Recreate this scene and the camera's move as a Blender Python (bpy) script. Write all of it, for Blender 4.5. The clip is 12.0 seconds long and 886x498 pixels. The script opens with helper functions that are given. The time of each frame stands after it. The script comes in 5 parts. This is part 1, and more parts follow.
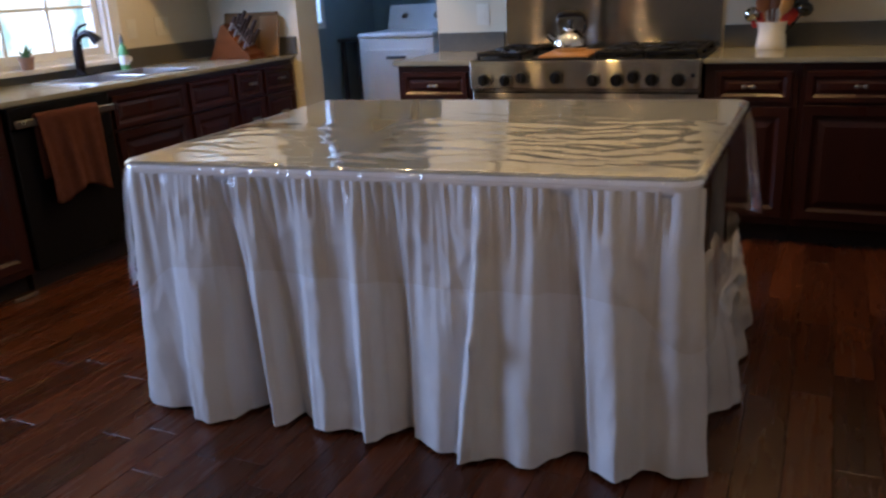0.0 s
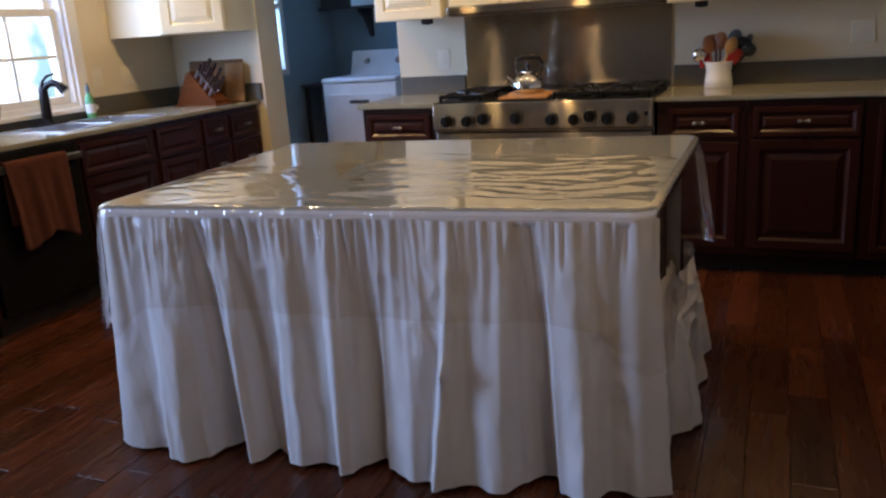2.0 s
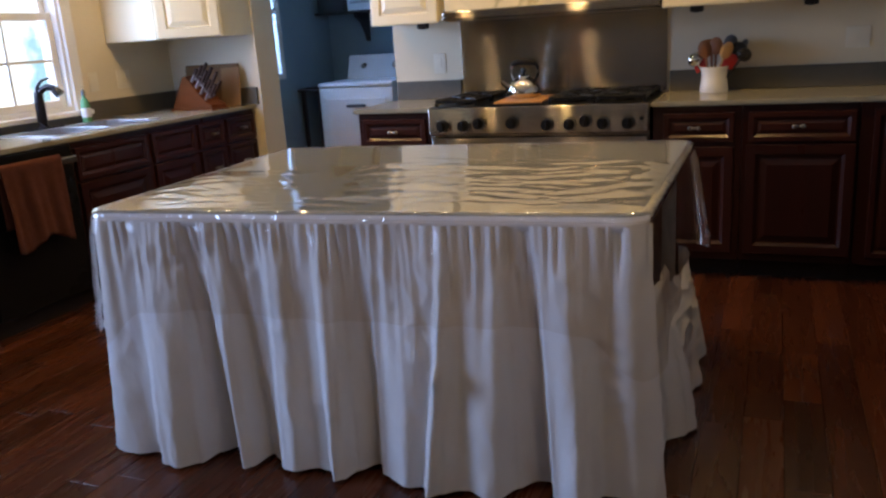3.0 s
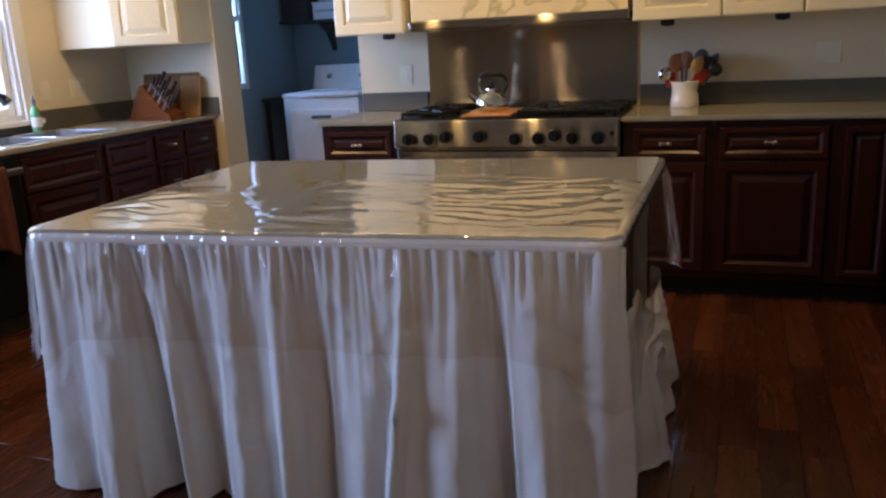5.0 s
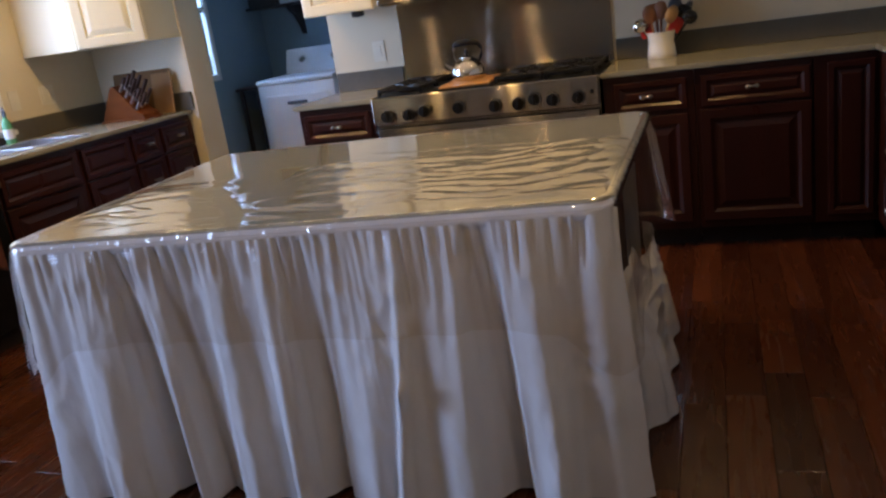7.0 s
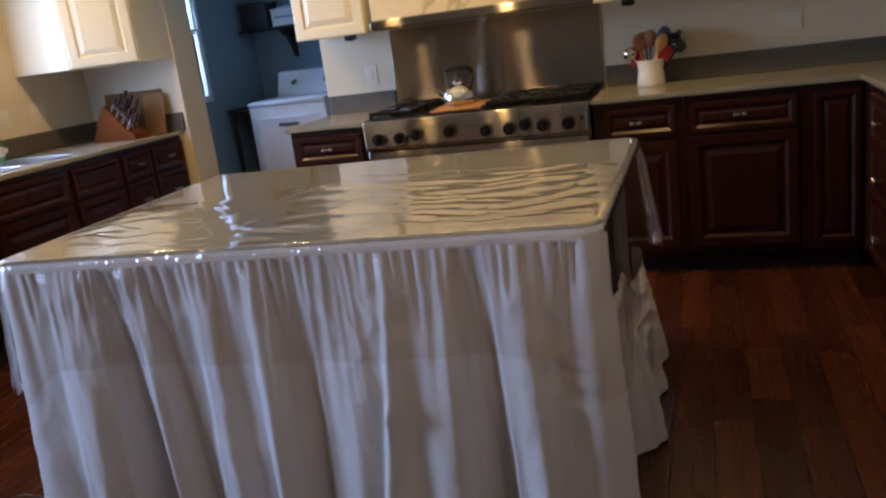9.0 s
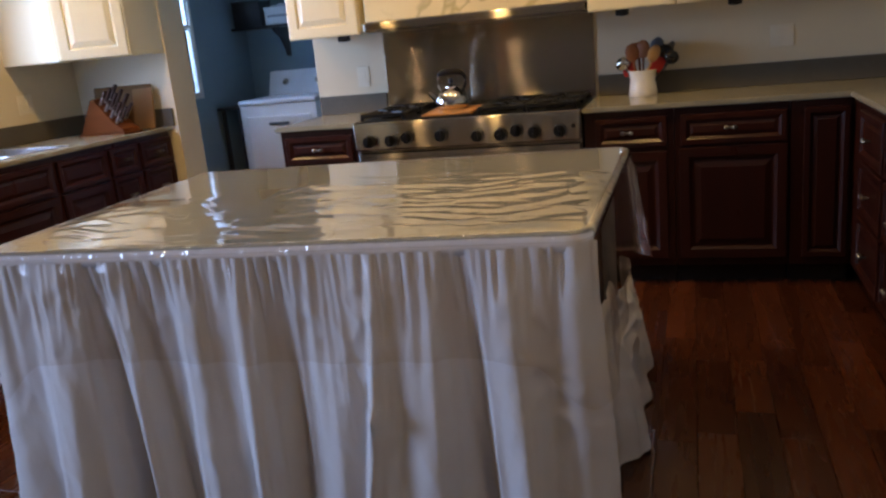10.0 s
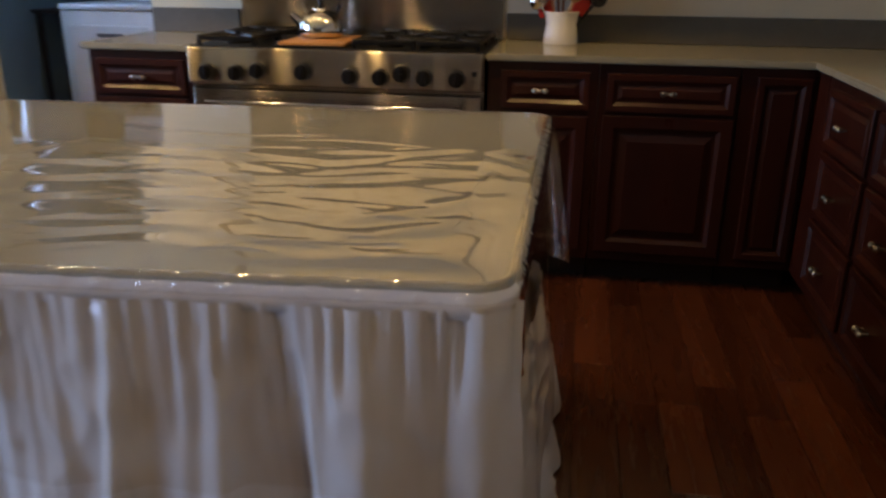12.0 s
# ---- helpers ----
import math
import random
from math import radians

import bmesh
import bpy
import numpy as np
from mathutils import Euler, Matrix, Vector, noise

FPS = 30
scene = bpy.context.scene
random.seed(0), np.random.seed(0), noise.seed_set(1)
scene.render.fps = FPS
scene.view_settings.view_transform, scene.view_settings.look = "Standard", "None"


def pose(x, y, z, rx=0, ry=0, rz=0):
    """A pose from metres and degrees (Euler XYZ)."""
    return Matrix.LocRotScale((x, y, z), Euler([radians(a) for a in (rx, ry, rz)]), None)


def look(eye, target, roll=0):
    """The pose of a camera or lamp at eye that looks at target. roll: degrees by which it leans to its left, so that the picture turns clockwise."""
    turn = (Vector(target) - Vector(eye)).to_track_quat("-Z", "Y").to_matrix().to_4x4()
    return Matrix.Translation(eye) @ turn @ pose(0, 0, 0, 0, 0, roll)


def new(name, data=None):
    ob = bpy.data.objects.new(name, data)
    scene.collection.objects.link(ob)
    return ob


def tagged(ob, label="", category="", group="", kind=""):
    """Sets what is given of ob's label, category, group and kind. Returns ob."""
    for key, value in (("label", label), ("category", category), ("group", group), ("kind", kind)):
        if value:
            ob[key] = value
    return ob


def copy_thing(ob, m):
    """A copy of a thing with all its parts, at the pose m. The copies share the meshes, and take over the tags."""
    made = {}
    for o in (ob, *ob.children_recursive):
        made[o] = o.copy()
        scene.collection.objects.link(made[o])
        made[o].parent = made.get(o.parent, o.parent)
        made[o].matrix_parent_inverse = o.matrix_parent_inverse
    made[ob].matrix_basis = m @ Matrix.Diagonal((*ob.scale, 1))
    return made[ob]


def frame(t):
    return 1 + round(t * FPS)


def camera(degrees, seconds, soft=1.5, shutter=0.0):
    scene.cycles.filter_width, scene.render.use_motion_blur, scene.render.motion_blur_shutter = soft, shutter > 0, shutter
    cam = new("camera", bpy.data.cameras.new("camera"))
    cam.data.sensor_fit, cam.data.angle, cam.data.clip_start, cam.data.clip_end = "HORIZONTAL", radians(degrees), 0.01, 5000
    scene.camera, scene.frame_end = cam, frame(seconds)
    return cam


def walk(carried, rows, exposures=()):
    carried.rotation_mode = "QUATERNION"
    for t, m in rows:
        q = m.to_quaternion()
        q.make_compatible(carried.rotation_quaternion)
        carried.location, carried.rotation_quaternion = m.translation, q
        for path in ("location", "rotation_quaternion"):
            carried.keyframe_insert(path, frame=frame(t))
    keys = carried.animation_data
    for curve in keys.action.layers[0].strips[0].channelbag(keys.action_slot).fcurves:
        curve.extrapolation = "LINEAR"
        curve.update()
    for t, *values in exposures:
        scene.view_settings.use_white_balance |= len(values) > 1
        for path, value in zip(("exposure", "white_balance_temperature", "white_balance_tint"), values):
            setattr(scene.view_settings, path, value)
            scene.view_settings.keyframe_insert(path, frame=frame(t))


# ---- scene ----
cam = camera(57.6, 12.0, soft=2.4, shutter=0.6)
PATH = [
    (0, (1.163, -4.21, 1.331), (0.34, -2.497, 0.709), -3.1),
    (0.5, (1.196, -4.288, 1.339), (0.435, -2.532, 0.756), -3.4),
    (1, (1.194, -4.31, 1.342), (0.428, -2.543, 0.805), -3.6),
    (1.5, (1.194, -4.307, 1.339), (0.405, -2.546, 0.813), -3.7),
    (2, (1.193, -4.301, 1.338), (0.442, -2.525, 0.809), -3.8),
    (2.5, (1.198, -4.297, 1.34), (0.436, -2.52, 0.83), -4.0),
    (3, (1.203, -4.292, 1.337), (0.456, -2.51, 0.818), -3.7),
    (5, (1.173, -4.153, 1.339), (0.495, -2.339, 0.839), -3.0),
    (5.5, (1.156, -4.119, 1.343), (0.502, -2.292, 0.861), -4.1),
    (6, (1.175, -4.108, 1.332), (0.466, -2.312, 0.814), -5.3),
    (6.5, (1.173, -4.115, 1.337), (0.508, -2.31, 0.79), -7.6),
    (7, (1.164, -4.122, 1.338), (0.506, -2.32, 0.772), -8.3),
    (9, (1.161, -4.126, 1.338), (0.531, -2.298, 0.824), -7.4),
    (9.5, (1.165, -4.121, 1.339), (0.546, -2.287, 0.834), -7.3),
    (10, (1.152, -4.118, 1.333), (0.554, -2.278, 0.827), -5.5),
    (10.5, (1.135, -4.068, 1.322), (0.611, -2.233, 0.723), -4.4),
    (11, (1.115, -3.818, 1.318), (0.764, -1.916, 0.806), 0.0),
    (11.5, (1.067, -3.554, 1.306), (0.644, -1.697, 0.696), -0.9),
    (12, (0.975, -3.219, 1.257), (0.673, -1.359, 0.587), 0.6),
]
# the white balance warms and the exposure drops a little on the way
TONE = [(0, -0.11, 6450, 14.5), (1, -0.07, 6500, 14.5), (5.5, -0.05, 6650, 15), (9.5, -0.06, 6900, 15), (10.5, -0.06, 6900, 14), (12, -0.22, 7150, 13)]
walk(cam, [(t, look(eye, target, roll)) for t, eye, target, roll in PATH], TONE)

# ---- world, sun, large lights ----
world = bpy.data.worlds.new("sky")
scene.world = world
world.use_nodes = True
wn = world.node_tree
sky = wn.nodes.new("ShaderNodeTexSky")
sky.sky_type, sky.sun_disc = "NISHITA", False
sky.sun_elevation, sky.sun_rotation = radians(28), radians(200)
wn.nodes["Background"].inputs["Strength"].default_value = 0.06
wn.links.new(sky.outputs["Color"], wn.nodes["Background"].inputs["Color"])


def lamp(name, kind, m, energy, colour, **kw):
    data = bpy.data.lights.new(name, kind)
    data.energy, data.color = energy, colour
    for key, value in kw.items():
        if key == "size":
            data.size = value
        elif key == "size_y":
            data.shape, data.size_y = "RECTANGLE", value
        elif key == "radius":
            data.shadow_soft_size = value
        elif key == "spot":
            data.spot_size, data.spot_blend = radians(value), 0.6
        elif key == "spread":
            data.spread = radians(value)
        elif key == "angle":
            data.angle = radians(value)
    ob = new(name, data)
    ob.matrix_world = m
    return ob


WARM = (1.0, 0.66, 0.25)
SOFT = (1.0, 0.69, 0.37)
DAY = (0.36, 0.56, 1.0)
lamp("sun", "SUN", look((0, 0, 10), (3.0, 6.0, 5.0)), 1.0, (1.0, 0.93, 0.82), angle=12)
# daylight in the window over the sink, in the laundry window and in the window of the dining end
lamp("daylight_west", "AREA", look((-3.02, -0.95, 1.60), (-1.15, 0.6, 1.0)), 40, DAY, size=1.0, size_y=0.9, spread=118)
lamp("daylight_laundry", "AREA", look((-2.85, 1.35, 1.7), (-0.6, 1.0, 1.0)), 40, (0.22, 0.47, 1.0), size=0.6, size_y=1.1)
lamp("daylight_dining", "AREA", look((-2.98, -3.80, 1.45), (0.6, -4.1, 0.7)), 54, (0.33, 0.53, 1.0), size=1.5, size_y=1.3, spread=100)
CEIL = 2.62
CANS = [(-1.95, -0.62, 54), (-1.00, -0.62, 21), (-0.14, -0.62, 46), (0.90, -0.62, 38), (-1.90, -3.5, 8.5), (-0.71, -3.5, 9.5), (0.45, -3.5, 6), (1.62, -3.5, 24)]
for cx, cy, watts in CANS:
    lamp("downlight_lamp", "SPOT", look((cx, cy, CEIL - 0.05), (cx, cy, 0)), watts, WARM if cy > -2 else SOFT, radius=0.05, spot=135 if cy > -2 else 177 if cx < 0 else 124)


# ---- materials ----
def mat(name, base, rough=0.5, metal=0.0, base2=None, scale=6.0, stretch=(1, 1, 1), bump=0.0, bscale=80.0, bstretch=None,
        vary=0.0, island=False, spec=0.5, rvar=0.1, detail=6.0, coat=0.0):
    m = bpy.data.materials.new(name)
    m.use_nodes = True
    nt = m.node_tree
    bsdf = nt.nodes["Principled BSDF"]
    link = nt.links.new
    tc = nt.nodes.new("ShaderNodeTexCoord")
    mp = nt.nodes.new("ShaderNodeMapping")
    mp.inputs["Scale"].default_value = stretch
    link(tc.outputs["Object"], mp.inputs["Vector"])
    vec = mp.outputs["Vector"]
    if vary:
        info = nt.nodes.new("ShaderNodeNewGeometry" if island else "ShaderNodeObjectInfo")
        rnd = info.outputs["Random Per Island" if island else "Random"]
        shift = nt.nodes.new("ShaderNodeVectorMath")
        shift.operation = "MULTIPLY_ADD"
        comb = nt.nodes.new("ShaderNodeCombineXYZ")
        for k in "XYZ":
            link(rnd, comb.inputs[k])
        shift.inputs[1].default_value = (37, 19, 53)
        link(comb.outputs[0], shift.inputs[0])
        link(vec, shift.inputs[2])
        vec = shift.outputs[0]
    n1 = nt.nodes.new("ShaderNodeTexNoise")
    n1.inputs["Scale"].default_value, n1.inputs["Detail"].default_value = scale, detail
    n1.inputs["Roughness"].default_value = 0.62
    link(vec, n1.inputs["Vector"])
    n2 = nt.nodes.new("ShaderNodeTexNoise")
    n2.inputs["Scale"].default_value, n2.inputs["Detail"].default_value = scale * 0.17, 3
    link(vec, n2.inputs["Vector"])
    add = nt.nodes.new("ShaderNodeMath")
    add.operation = "MULTIPLY_ADD"
    add.inputs[1].default_value, add.inputs[2].default_value = 0.5, 0.0
    link(n2.outputs["Fac"], add.inputs[0])
    add2 = nt.nodes.new("ShaderNodeMath")
    add2.operation = "MULTIPLY_ADD"
    add2.inputs[1].default_value = 0.5
    link(n1.outputs["Fac"], add2.inputs[0])
    link(add.outputs[0], add2.inputs[2])
    ramp = nt.nodes.new("ShaderNodeMapRange")
    ramp.inputs["From Min"].default_value, ramp.inputs["From Max"].default_value = 0.32, 0.68
    link(add2.outputs[0], ramp.inputs["Value"])
    mix = nt.nodes.new("ShaderNodeMix")
    mix.data_type = "RGBA"
    b2 = base2 or tuple(c * 0.82 for c in base)
    mix.inputs["A"].default_value = (*base, 1)
    mix.inputs["B"].default_value = (*b2, 1)
    link(ramp.outputs[0], mix.inputs["Factor"])
    col = mix.outputs["Result"]
    if vary:
        hsv = nt.nodes.new("ShaderNodeHueSaturation")
        mr = nt.nodes.new("ShaderNodeMapRange")
        mr.inputs["To Min"].default_value, mr.inputs["To Max"].default_value = 1 - vary, 1 + vary
        link(rnd, mr.inputs["Value"])
        link(mr.outputs[0], hsv.inputs["Value"])
        link(col, hsv.inputs["Color"])
        col = hsv.outputs["Color"]
    link(col, bsdf.inputs["Base Color"])
    rr = nt.nodes.new("ShaderNodeMapRange")
    rr.inputs["To Min"].default_value, rr.inputs["To Max"].default_value = max(0.02, rough - rvar), min(1, rough + rvar)
    link(n1.outputs["Fac"], rr.inputs["Value"])
    link(rr.outputs[0], bsdf.inputs["Roughness"])
    bsdf.inputs["Metallic"].default_value = metal
    bsdf.inputs["Specular IOR Level"].default_value = spec
    bsdf.inputs["Coat Weight"].default_value = coat
    bsdf.inputs["Coat Roughness"].default_value = 0.12
    if bump:
        mb = nt.nodes.new("ShaderNodeMapping")
        mb.inputs["Scale"].default_value = bstretch or stretch
        link(tc.outputs["Object"], mb.inputs["Vector"])
        n3 = nt.nodes.new("ShaderNodeTexNoise")
        n3.inputs["Scale"].default_value, n3.inputs["Detail"].default_value = bscale, 4
        link(mb.outputs[0], n3.inputs["Vector"])
        bp = nt.nodes.new("ShaderNodeBump")
        bp.inputs["Strength"].default_value, bp.inputs["Distance"].default_value = bump, 0.004
        link(n3.outputs["Fac"], bp.inputs["Height"])
        link(bp.outputs[0], bsdf.inputs["Normal"])
    return m


def sheet_material(name, ior, gain, rough, tint=(1, 1, 1), haze=0.0, least=0.0):
    """A thin clear sheet: lets light pass and mirrors by its Fresnel gloss."""
    m = bpy.data.materials.new(name)
    m.use_nodes = True
    nt = m.node_tree
    nt.nodes.remove(nt.nodes["Principled BSDF"])
    out = nt.nodes["Material Output"]
    link = nt.links.new
    clear = nt.nodes.new("ShaderNodeBsdfTransparent")
    clear.inputs["Color"].default_value = (*tint, 1)
    gloss = nt.nodes.new("ShaderNodeBsdfGlossy")
    gloss.inputs["Roughness"].default_value = rough
    gloss.inputs["Color"].default_value = (1, 1, 1, 1)
    fres = nt.nodes.new("ShaderNodeFresnel")
    fres.inputs["IOR"].default_value = ior
    mul = nt.nodes.new("ShaderNodeMath")
    mul.operation, mul.use_clamp = "MULTIPLY_ADD", True
    mul.inputs[1].default_value, mul.inputs[2].default_value = gain, least
    link(fres.outputs[0], mul.inputs[0])
    mixs = nt.nodes.new("ShaderNodeMixShader")
    link(mul.outputs[0], mixs.inputs[0])
    body = clear.outputs[0]
    if haze:
        veil = nt.nodes.new("ShaderNodeBsdfDiffuse")
        veil.inputs["Color"].default_value = (0.8, 0.8, 0.82, 1)
        m2 = nt.nodes.new("ShaderNodeMixShader")
        m2.inputs[0].default_value = haze
        link(clear.outputs[0], m2.inputs[1])
        link(veil.outputs[0], m2.inputs[2])
        body = m2.outputs[0]
    link(body, mixs.inputs[1])
    link(gloss.outputs[0], mixs.inputs[2])
    link(mixs.outputs[0], out.inputs["Surface"])
    return m


def glow_material(name, colour, strength, colour2=None, scale=3.0, low=0.45, high=0.6):
    m = bpy.data.materials.new(name)
    m.use_nodes = True
    nt = m.node_tree
    nt.nodes.remove(nt.nodes["Principled BSDF"])
    em = nt.nodes.new("ShaderNodeEmission")
    em.inputs["Color"].default_value, em.inputs["Strength"].default_value = (*colour, 1), strength
    if colour2:
        tc = nt.nodes.new("ShaderNodeTexCoord")
        n = nt.nodes.new("ShaderNodeTexNoise")
        n.inputs["Scale"].default_value, n.inputs["Detail"].default_value = scale, 7
        nt.links.new(tc.outputs["Object"], n.inputs["Vector"])
        mr = nt.nodes.new("ShaderNodeMapRange")
        mr.inputs["From Min"].default_value, mr.inputs["From Max"].default_value = low, high
        nt.links.new(n.outputs["Fac"], mr.inputs["Value"])
        mix = nt.nodes.new("ShaderNodeMix")
        mix.data_type = "RGBA"
        mix.inputs["A"].default_value, mix.inputs["B"].default_value = (*colour, 1), (*colour2, 1)
        nt.links.new(mr.outputs[0], mix.inputs["Factor"])
        nt.links.new(mix.outputs["Result"], em.inputs["Color"])
    nt.links.new(em.outputs[0], nt.nodes["Material Output"].inputs["Surface"])
    return m


M_WALL = mat("cream_wall_paint", (0.68, 0.60, 0.44), 0.75, base2=(0.63, 0.55, 0.40), scale=3, bump=0.12, bscale=140, spec=0.3)
M_BLUE = mat("grey_blue_wall_paint", (0.27, 0.36, 0.40), 0.75, base2=(0.23, 0.31, 0.35), scale=3, bump=0.12, bscale=140, spec=0.3)
M_CEIL = mat("ceiling_paint", (0.74, 0.71, 0.64), 0.85, scale=3, bump=0.15, bscale=120)
M_TRIM = mat("white_trim_paint", (0.80, 0.79, 0.75), 0.4, scale=4, bump=0.05)
M_CREAM = mat("cream_glazed_cabinet", (0.77, 0.70, 0.50), 0.38, base2=(0.70, 0.62, 0.42), scale=5, stretch=(1, 1, 0.4), bump=0.06, bscale=50)
M_GLAZE = mat("brown_glaze_line", (0.50, 0.38, 0.22), 0.5, scale=9)
M_CHERRY = mat("dark_cherry_wood", (0.040, 0.0095, 0.0058), 0.31, base2=(0.020, 0.0046, 0.0031), scale=14, stretch=(1, 1, 0.12), bump=0.1, bscale=60, bstretch=(1, 1, 0.08), spec=0.34, vary=0.15)
M_ISLAND = mat("cherry_island_panel", (0.115, 0.046, 0.032), 0.5, base2=(0.085, 0.033, 0.023), scale=12, stretch=(1, 1, 0.15))
M_SINK = mat("satin_sink_steel", (0.80, 0.81, 0.82), 0.30, metal=1.0, scale=20, rvar=0.05)
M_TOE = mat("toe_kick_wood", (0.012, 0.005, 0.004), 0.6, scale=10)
M_QUARTZ = mat("grey_green_quartz", (0.325, 0.30, 0.225), 0.17, base2=(0.27, 0.25, 0.185), scale=60, bump=0.02, bscale=200, rvar=0.05)
M_SLATE = mat("grey_island_quartz", (0.29, 0.295, 0.26), 0.25, base2=(0.24, 0.245, 0.215), scale=60, rvar=0.05)
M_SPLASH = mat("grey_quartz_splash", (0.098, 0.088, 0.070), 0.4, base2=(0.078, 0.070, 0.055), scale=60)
M_STEEL = mat("brushed_steel", (0.50, 0.46, 0.40), 0.21, metal=1.0, base2=(0.40, 0.37, 0.32), scale=30, stretch=(0.15, 0.15, 6), rvar=0.015)
M_SPLASHSTEEL = mat("brushed_splash_steel", (0.60, 0.55, 0.47), 0.22, metal=1.0, base2=(0.52, 0.475, 0.41), scale=30, stretch=(0.15, 0.15, 6), rvar=0.01, bump=0.6, bscale=2.6, bstretch=(1, 1, 1.6))
for st_name in ("brushed_steel", "brushed_splash_steel"):
    # grooves run level, so that a lamp's image is drawn out upright
    nt_ = bpy.data.materials[st_name].node_tree
    old_ = nt_.nodes["Principled BSDF"]
    gl = nt_.nodes.new("ShaderNodeBsdfAnisotropic")
    gl.inputs["Roughness"].default_value = 0.20
    gl.inputs["Anisotropy"].default_value = 0.86
    tan = nt_.nodes.new("ShaderNodeCombineXYZ")
    tan.inputs["X"].default_value = 1.0
    nt_.links.new(tan.outputs[0], gl.inputs["Tangent"])
    nt_.links.new(old_.inputs["Base Color"].links[0].from_socket, gl.inputs["Color"])
    if old_.inputs["Normal"].links:
        nt_.links.new(old_.inputs["Normal"].links[0].from_socket, gl.inputs["Normal"])
    nt_.links.new(gl.outputs[0], nt_.nodes["Material Output"].inputs["Surface"])
    nt_.nodes.remove(old_)
M_CHROME = mat("polished_chrome", (0.75, 0.74, 0.72), 0.07, metal=1.0, scale=8, rvar=0.03)
M_NICKEL = mat("satin_nickel", (0.36, 0.34, 0.31), 0.30, metal=1.0, scale=12)
M_IRON = mat("black_cast_iron", (0.007, 0.007, 0.008), 0.42, base2=(0.010, 0.010, 0.010), scale=30, bump=0.12, bscale=150, spec=0.15)
M_BLACK = mat("black_plastic", (0.012, 0.012, 0.014), 0.28, scale=20)
M_KNOB = mat("black_knob_phenolic", (0.006, 0.006, 0.007), 0.38, scale=20, spec=0.3)
M_HANDLE = mat("dark_knife_handle_wood", (0.060, 0.028, 0.017), 0.5, base2=(0.040, 0.018, 0.011), scale=25, spec=0.3)
M_BLACKAPP = mat("black_appliance", (0.008, 0.008, 0.009), 0.22, scale=4, rvar=0.06, spec=0.2)
M_BRONZE = mat("oil_rubbed_bronze", (0.022, 0.018, 0.020), 0.25, metal=0.6, scale=18)
M_BOARD = mat("maple_board", (0.52, 0.26, 0.09), 0.5, base2=(0.40, 0.18, 0.055), scale=16, stretch=(0.12, 1, 1), bump=0.05)
M_OLDBOARD = mat("oiled_maple_board", (0.21, 0.115, 0.05), 0.6, base2=(0.15, 0.08, 0.034), scale=16, stretch=(1, 1, 0.12), bump=0.05, spec=0.15)
M_PALEBOARD = mat("pale_scrubbed_board", (0.36, 0.21, 0.10), 0.6, base2=(0.28, 0.155, 0.07), scale=16, stretch=(1, 1, 0.12), bump=0.05, spec=0.15)
M_BLOCK = mat("acacia_wood", (0.150, 0.043, 0.010), 0.6, base2=(0.090, 0.025, 0.006), scale=18, stretch=(0.2, 1, 1), bump=0.05, spec=0.12)
M_CROCK = mat("white_glaze", (0.82, 0.80, 0.76), 0.12, scale=5, rvar=0.04)
M_SPOON = mat("spoon_wood", (0.33, 0.12, 0.04), 0.55, base2=(0.24, 0.08, 0.03), scale=20, stretch=(1, 1, 0.15))
M_SPOONL = mat("pale_spoon_wood", (0.55, 0.33, 0.15), 0.55, scale=20, stretch=(1, 1, 0.15))
M_RED = mat("red_silicone", (0.42, 0.02, 0.015), 0.4, scale=9)
M_GREYPL = mat("grey_nylon", (0.10, 0.11, 0.13), 0.35, scale=9)
M_ENAMEL = mat("white_enamel", (0.78, 0.79, 0.80), 0.22, scale=4, rvar=0.05)
M_PLATE = mat("white_plate_plastic", (0.76, 0.70, 0.56), 0.35, scale=6)
M_TOWEL = mat("terracotta_towel", (0.120, 0.043, 0.028), 0.95, base2=(0.085, 0.029, 0.020), scale=40, bump=0.6, bscale=400, spec=0.1)
M_SKIRT = mat("white_cotton_sheet", (0.69, 0.675, 0.665), 0.72, base2=(0.64, 0.615, 0.605), scale=8, bump=0.9, bscale=22, bstretch=(1, 1, 0.55), spec=0.3)
M_SOAP = mat("green_soap", (0.10, 0.30, 0.14), 0.12, scale=5)
M_LEAF = mat("houseplant_leaf", (0.06, 0.16, 0.05), 0.45, scale=20)
M_POT = mat("terracotta_pot", (0.35, 0.20, 0.13), 0.7, scale=15)
M_DARKWOOD = mat("black_brown_wood", (0.028, 0.022, 0.020), 0.5, scale=14, stretch=(1, 1, 0.2))
M_WHITEPL = mat("white_basket_plastic", (0.70, 0.70, 0.70), 0.4, scale=6)
M_PLANK = mat("red_brown_floor_plank", (0.088, 0.024, 0.009), 0.27, base2=(0.040, 0.010, 0.0045), scale=22, stretch=(1, 0.09, 1), bump=0.35, bscale=26, bstretch=(1, 0.12, 1), vary=0.40, rvar=0.10, spec=0.36)
M_PLANKREST = mat("red_brown_floor_planks_far", (0.088, 0.024, 0.009), 0.27, base2=(0.040, 0.010, 0.0045), scale=22, stretch=(1, 0.09, 1), bump=0.35, bscale=26, bstretch=(1, 0.12, 1), vary=0.40, island=True, rvar=0.10, spec=0.36)
M_SUBFLOOR = mat("floor_joint", (0.024, 0.010, 0.006), 0.8, scale=10)
M_MARBLE = mat("veined_cream_panel", (0.80, 0.70, 0.45), 0.30, base2=(0.72, 0.60, 0.36), scale=3)


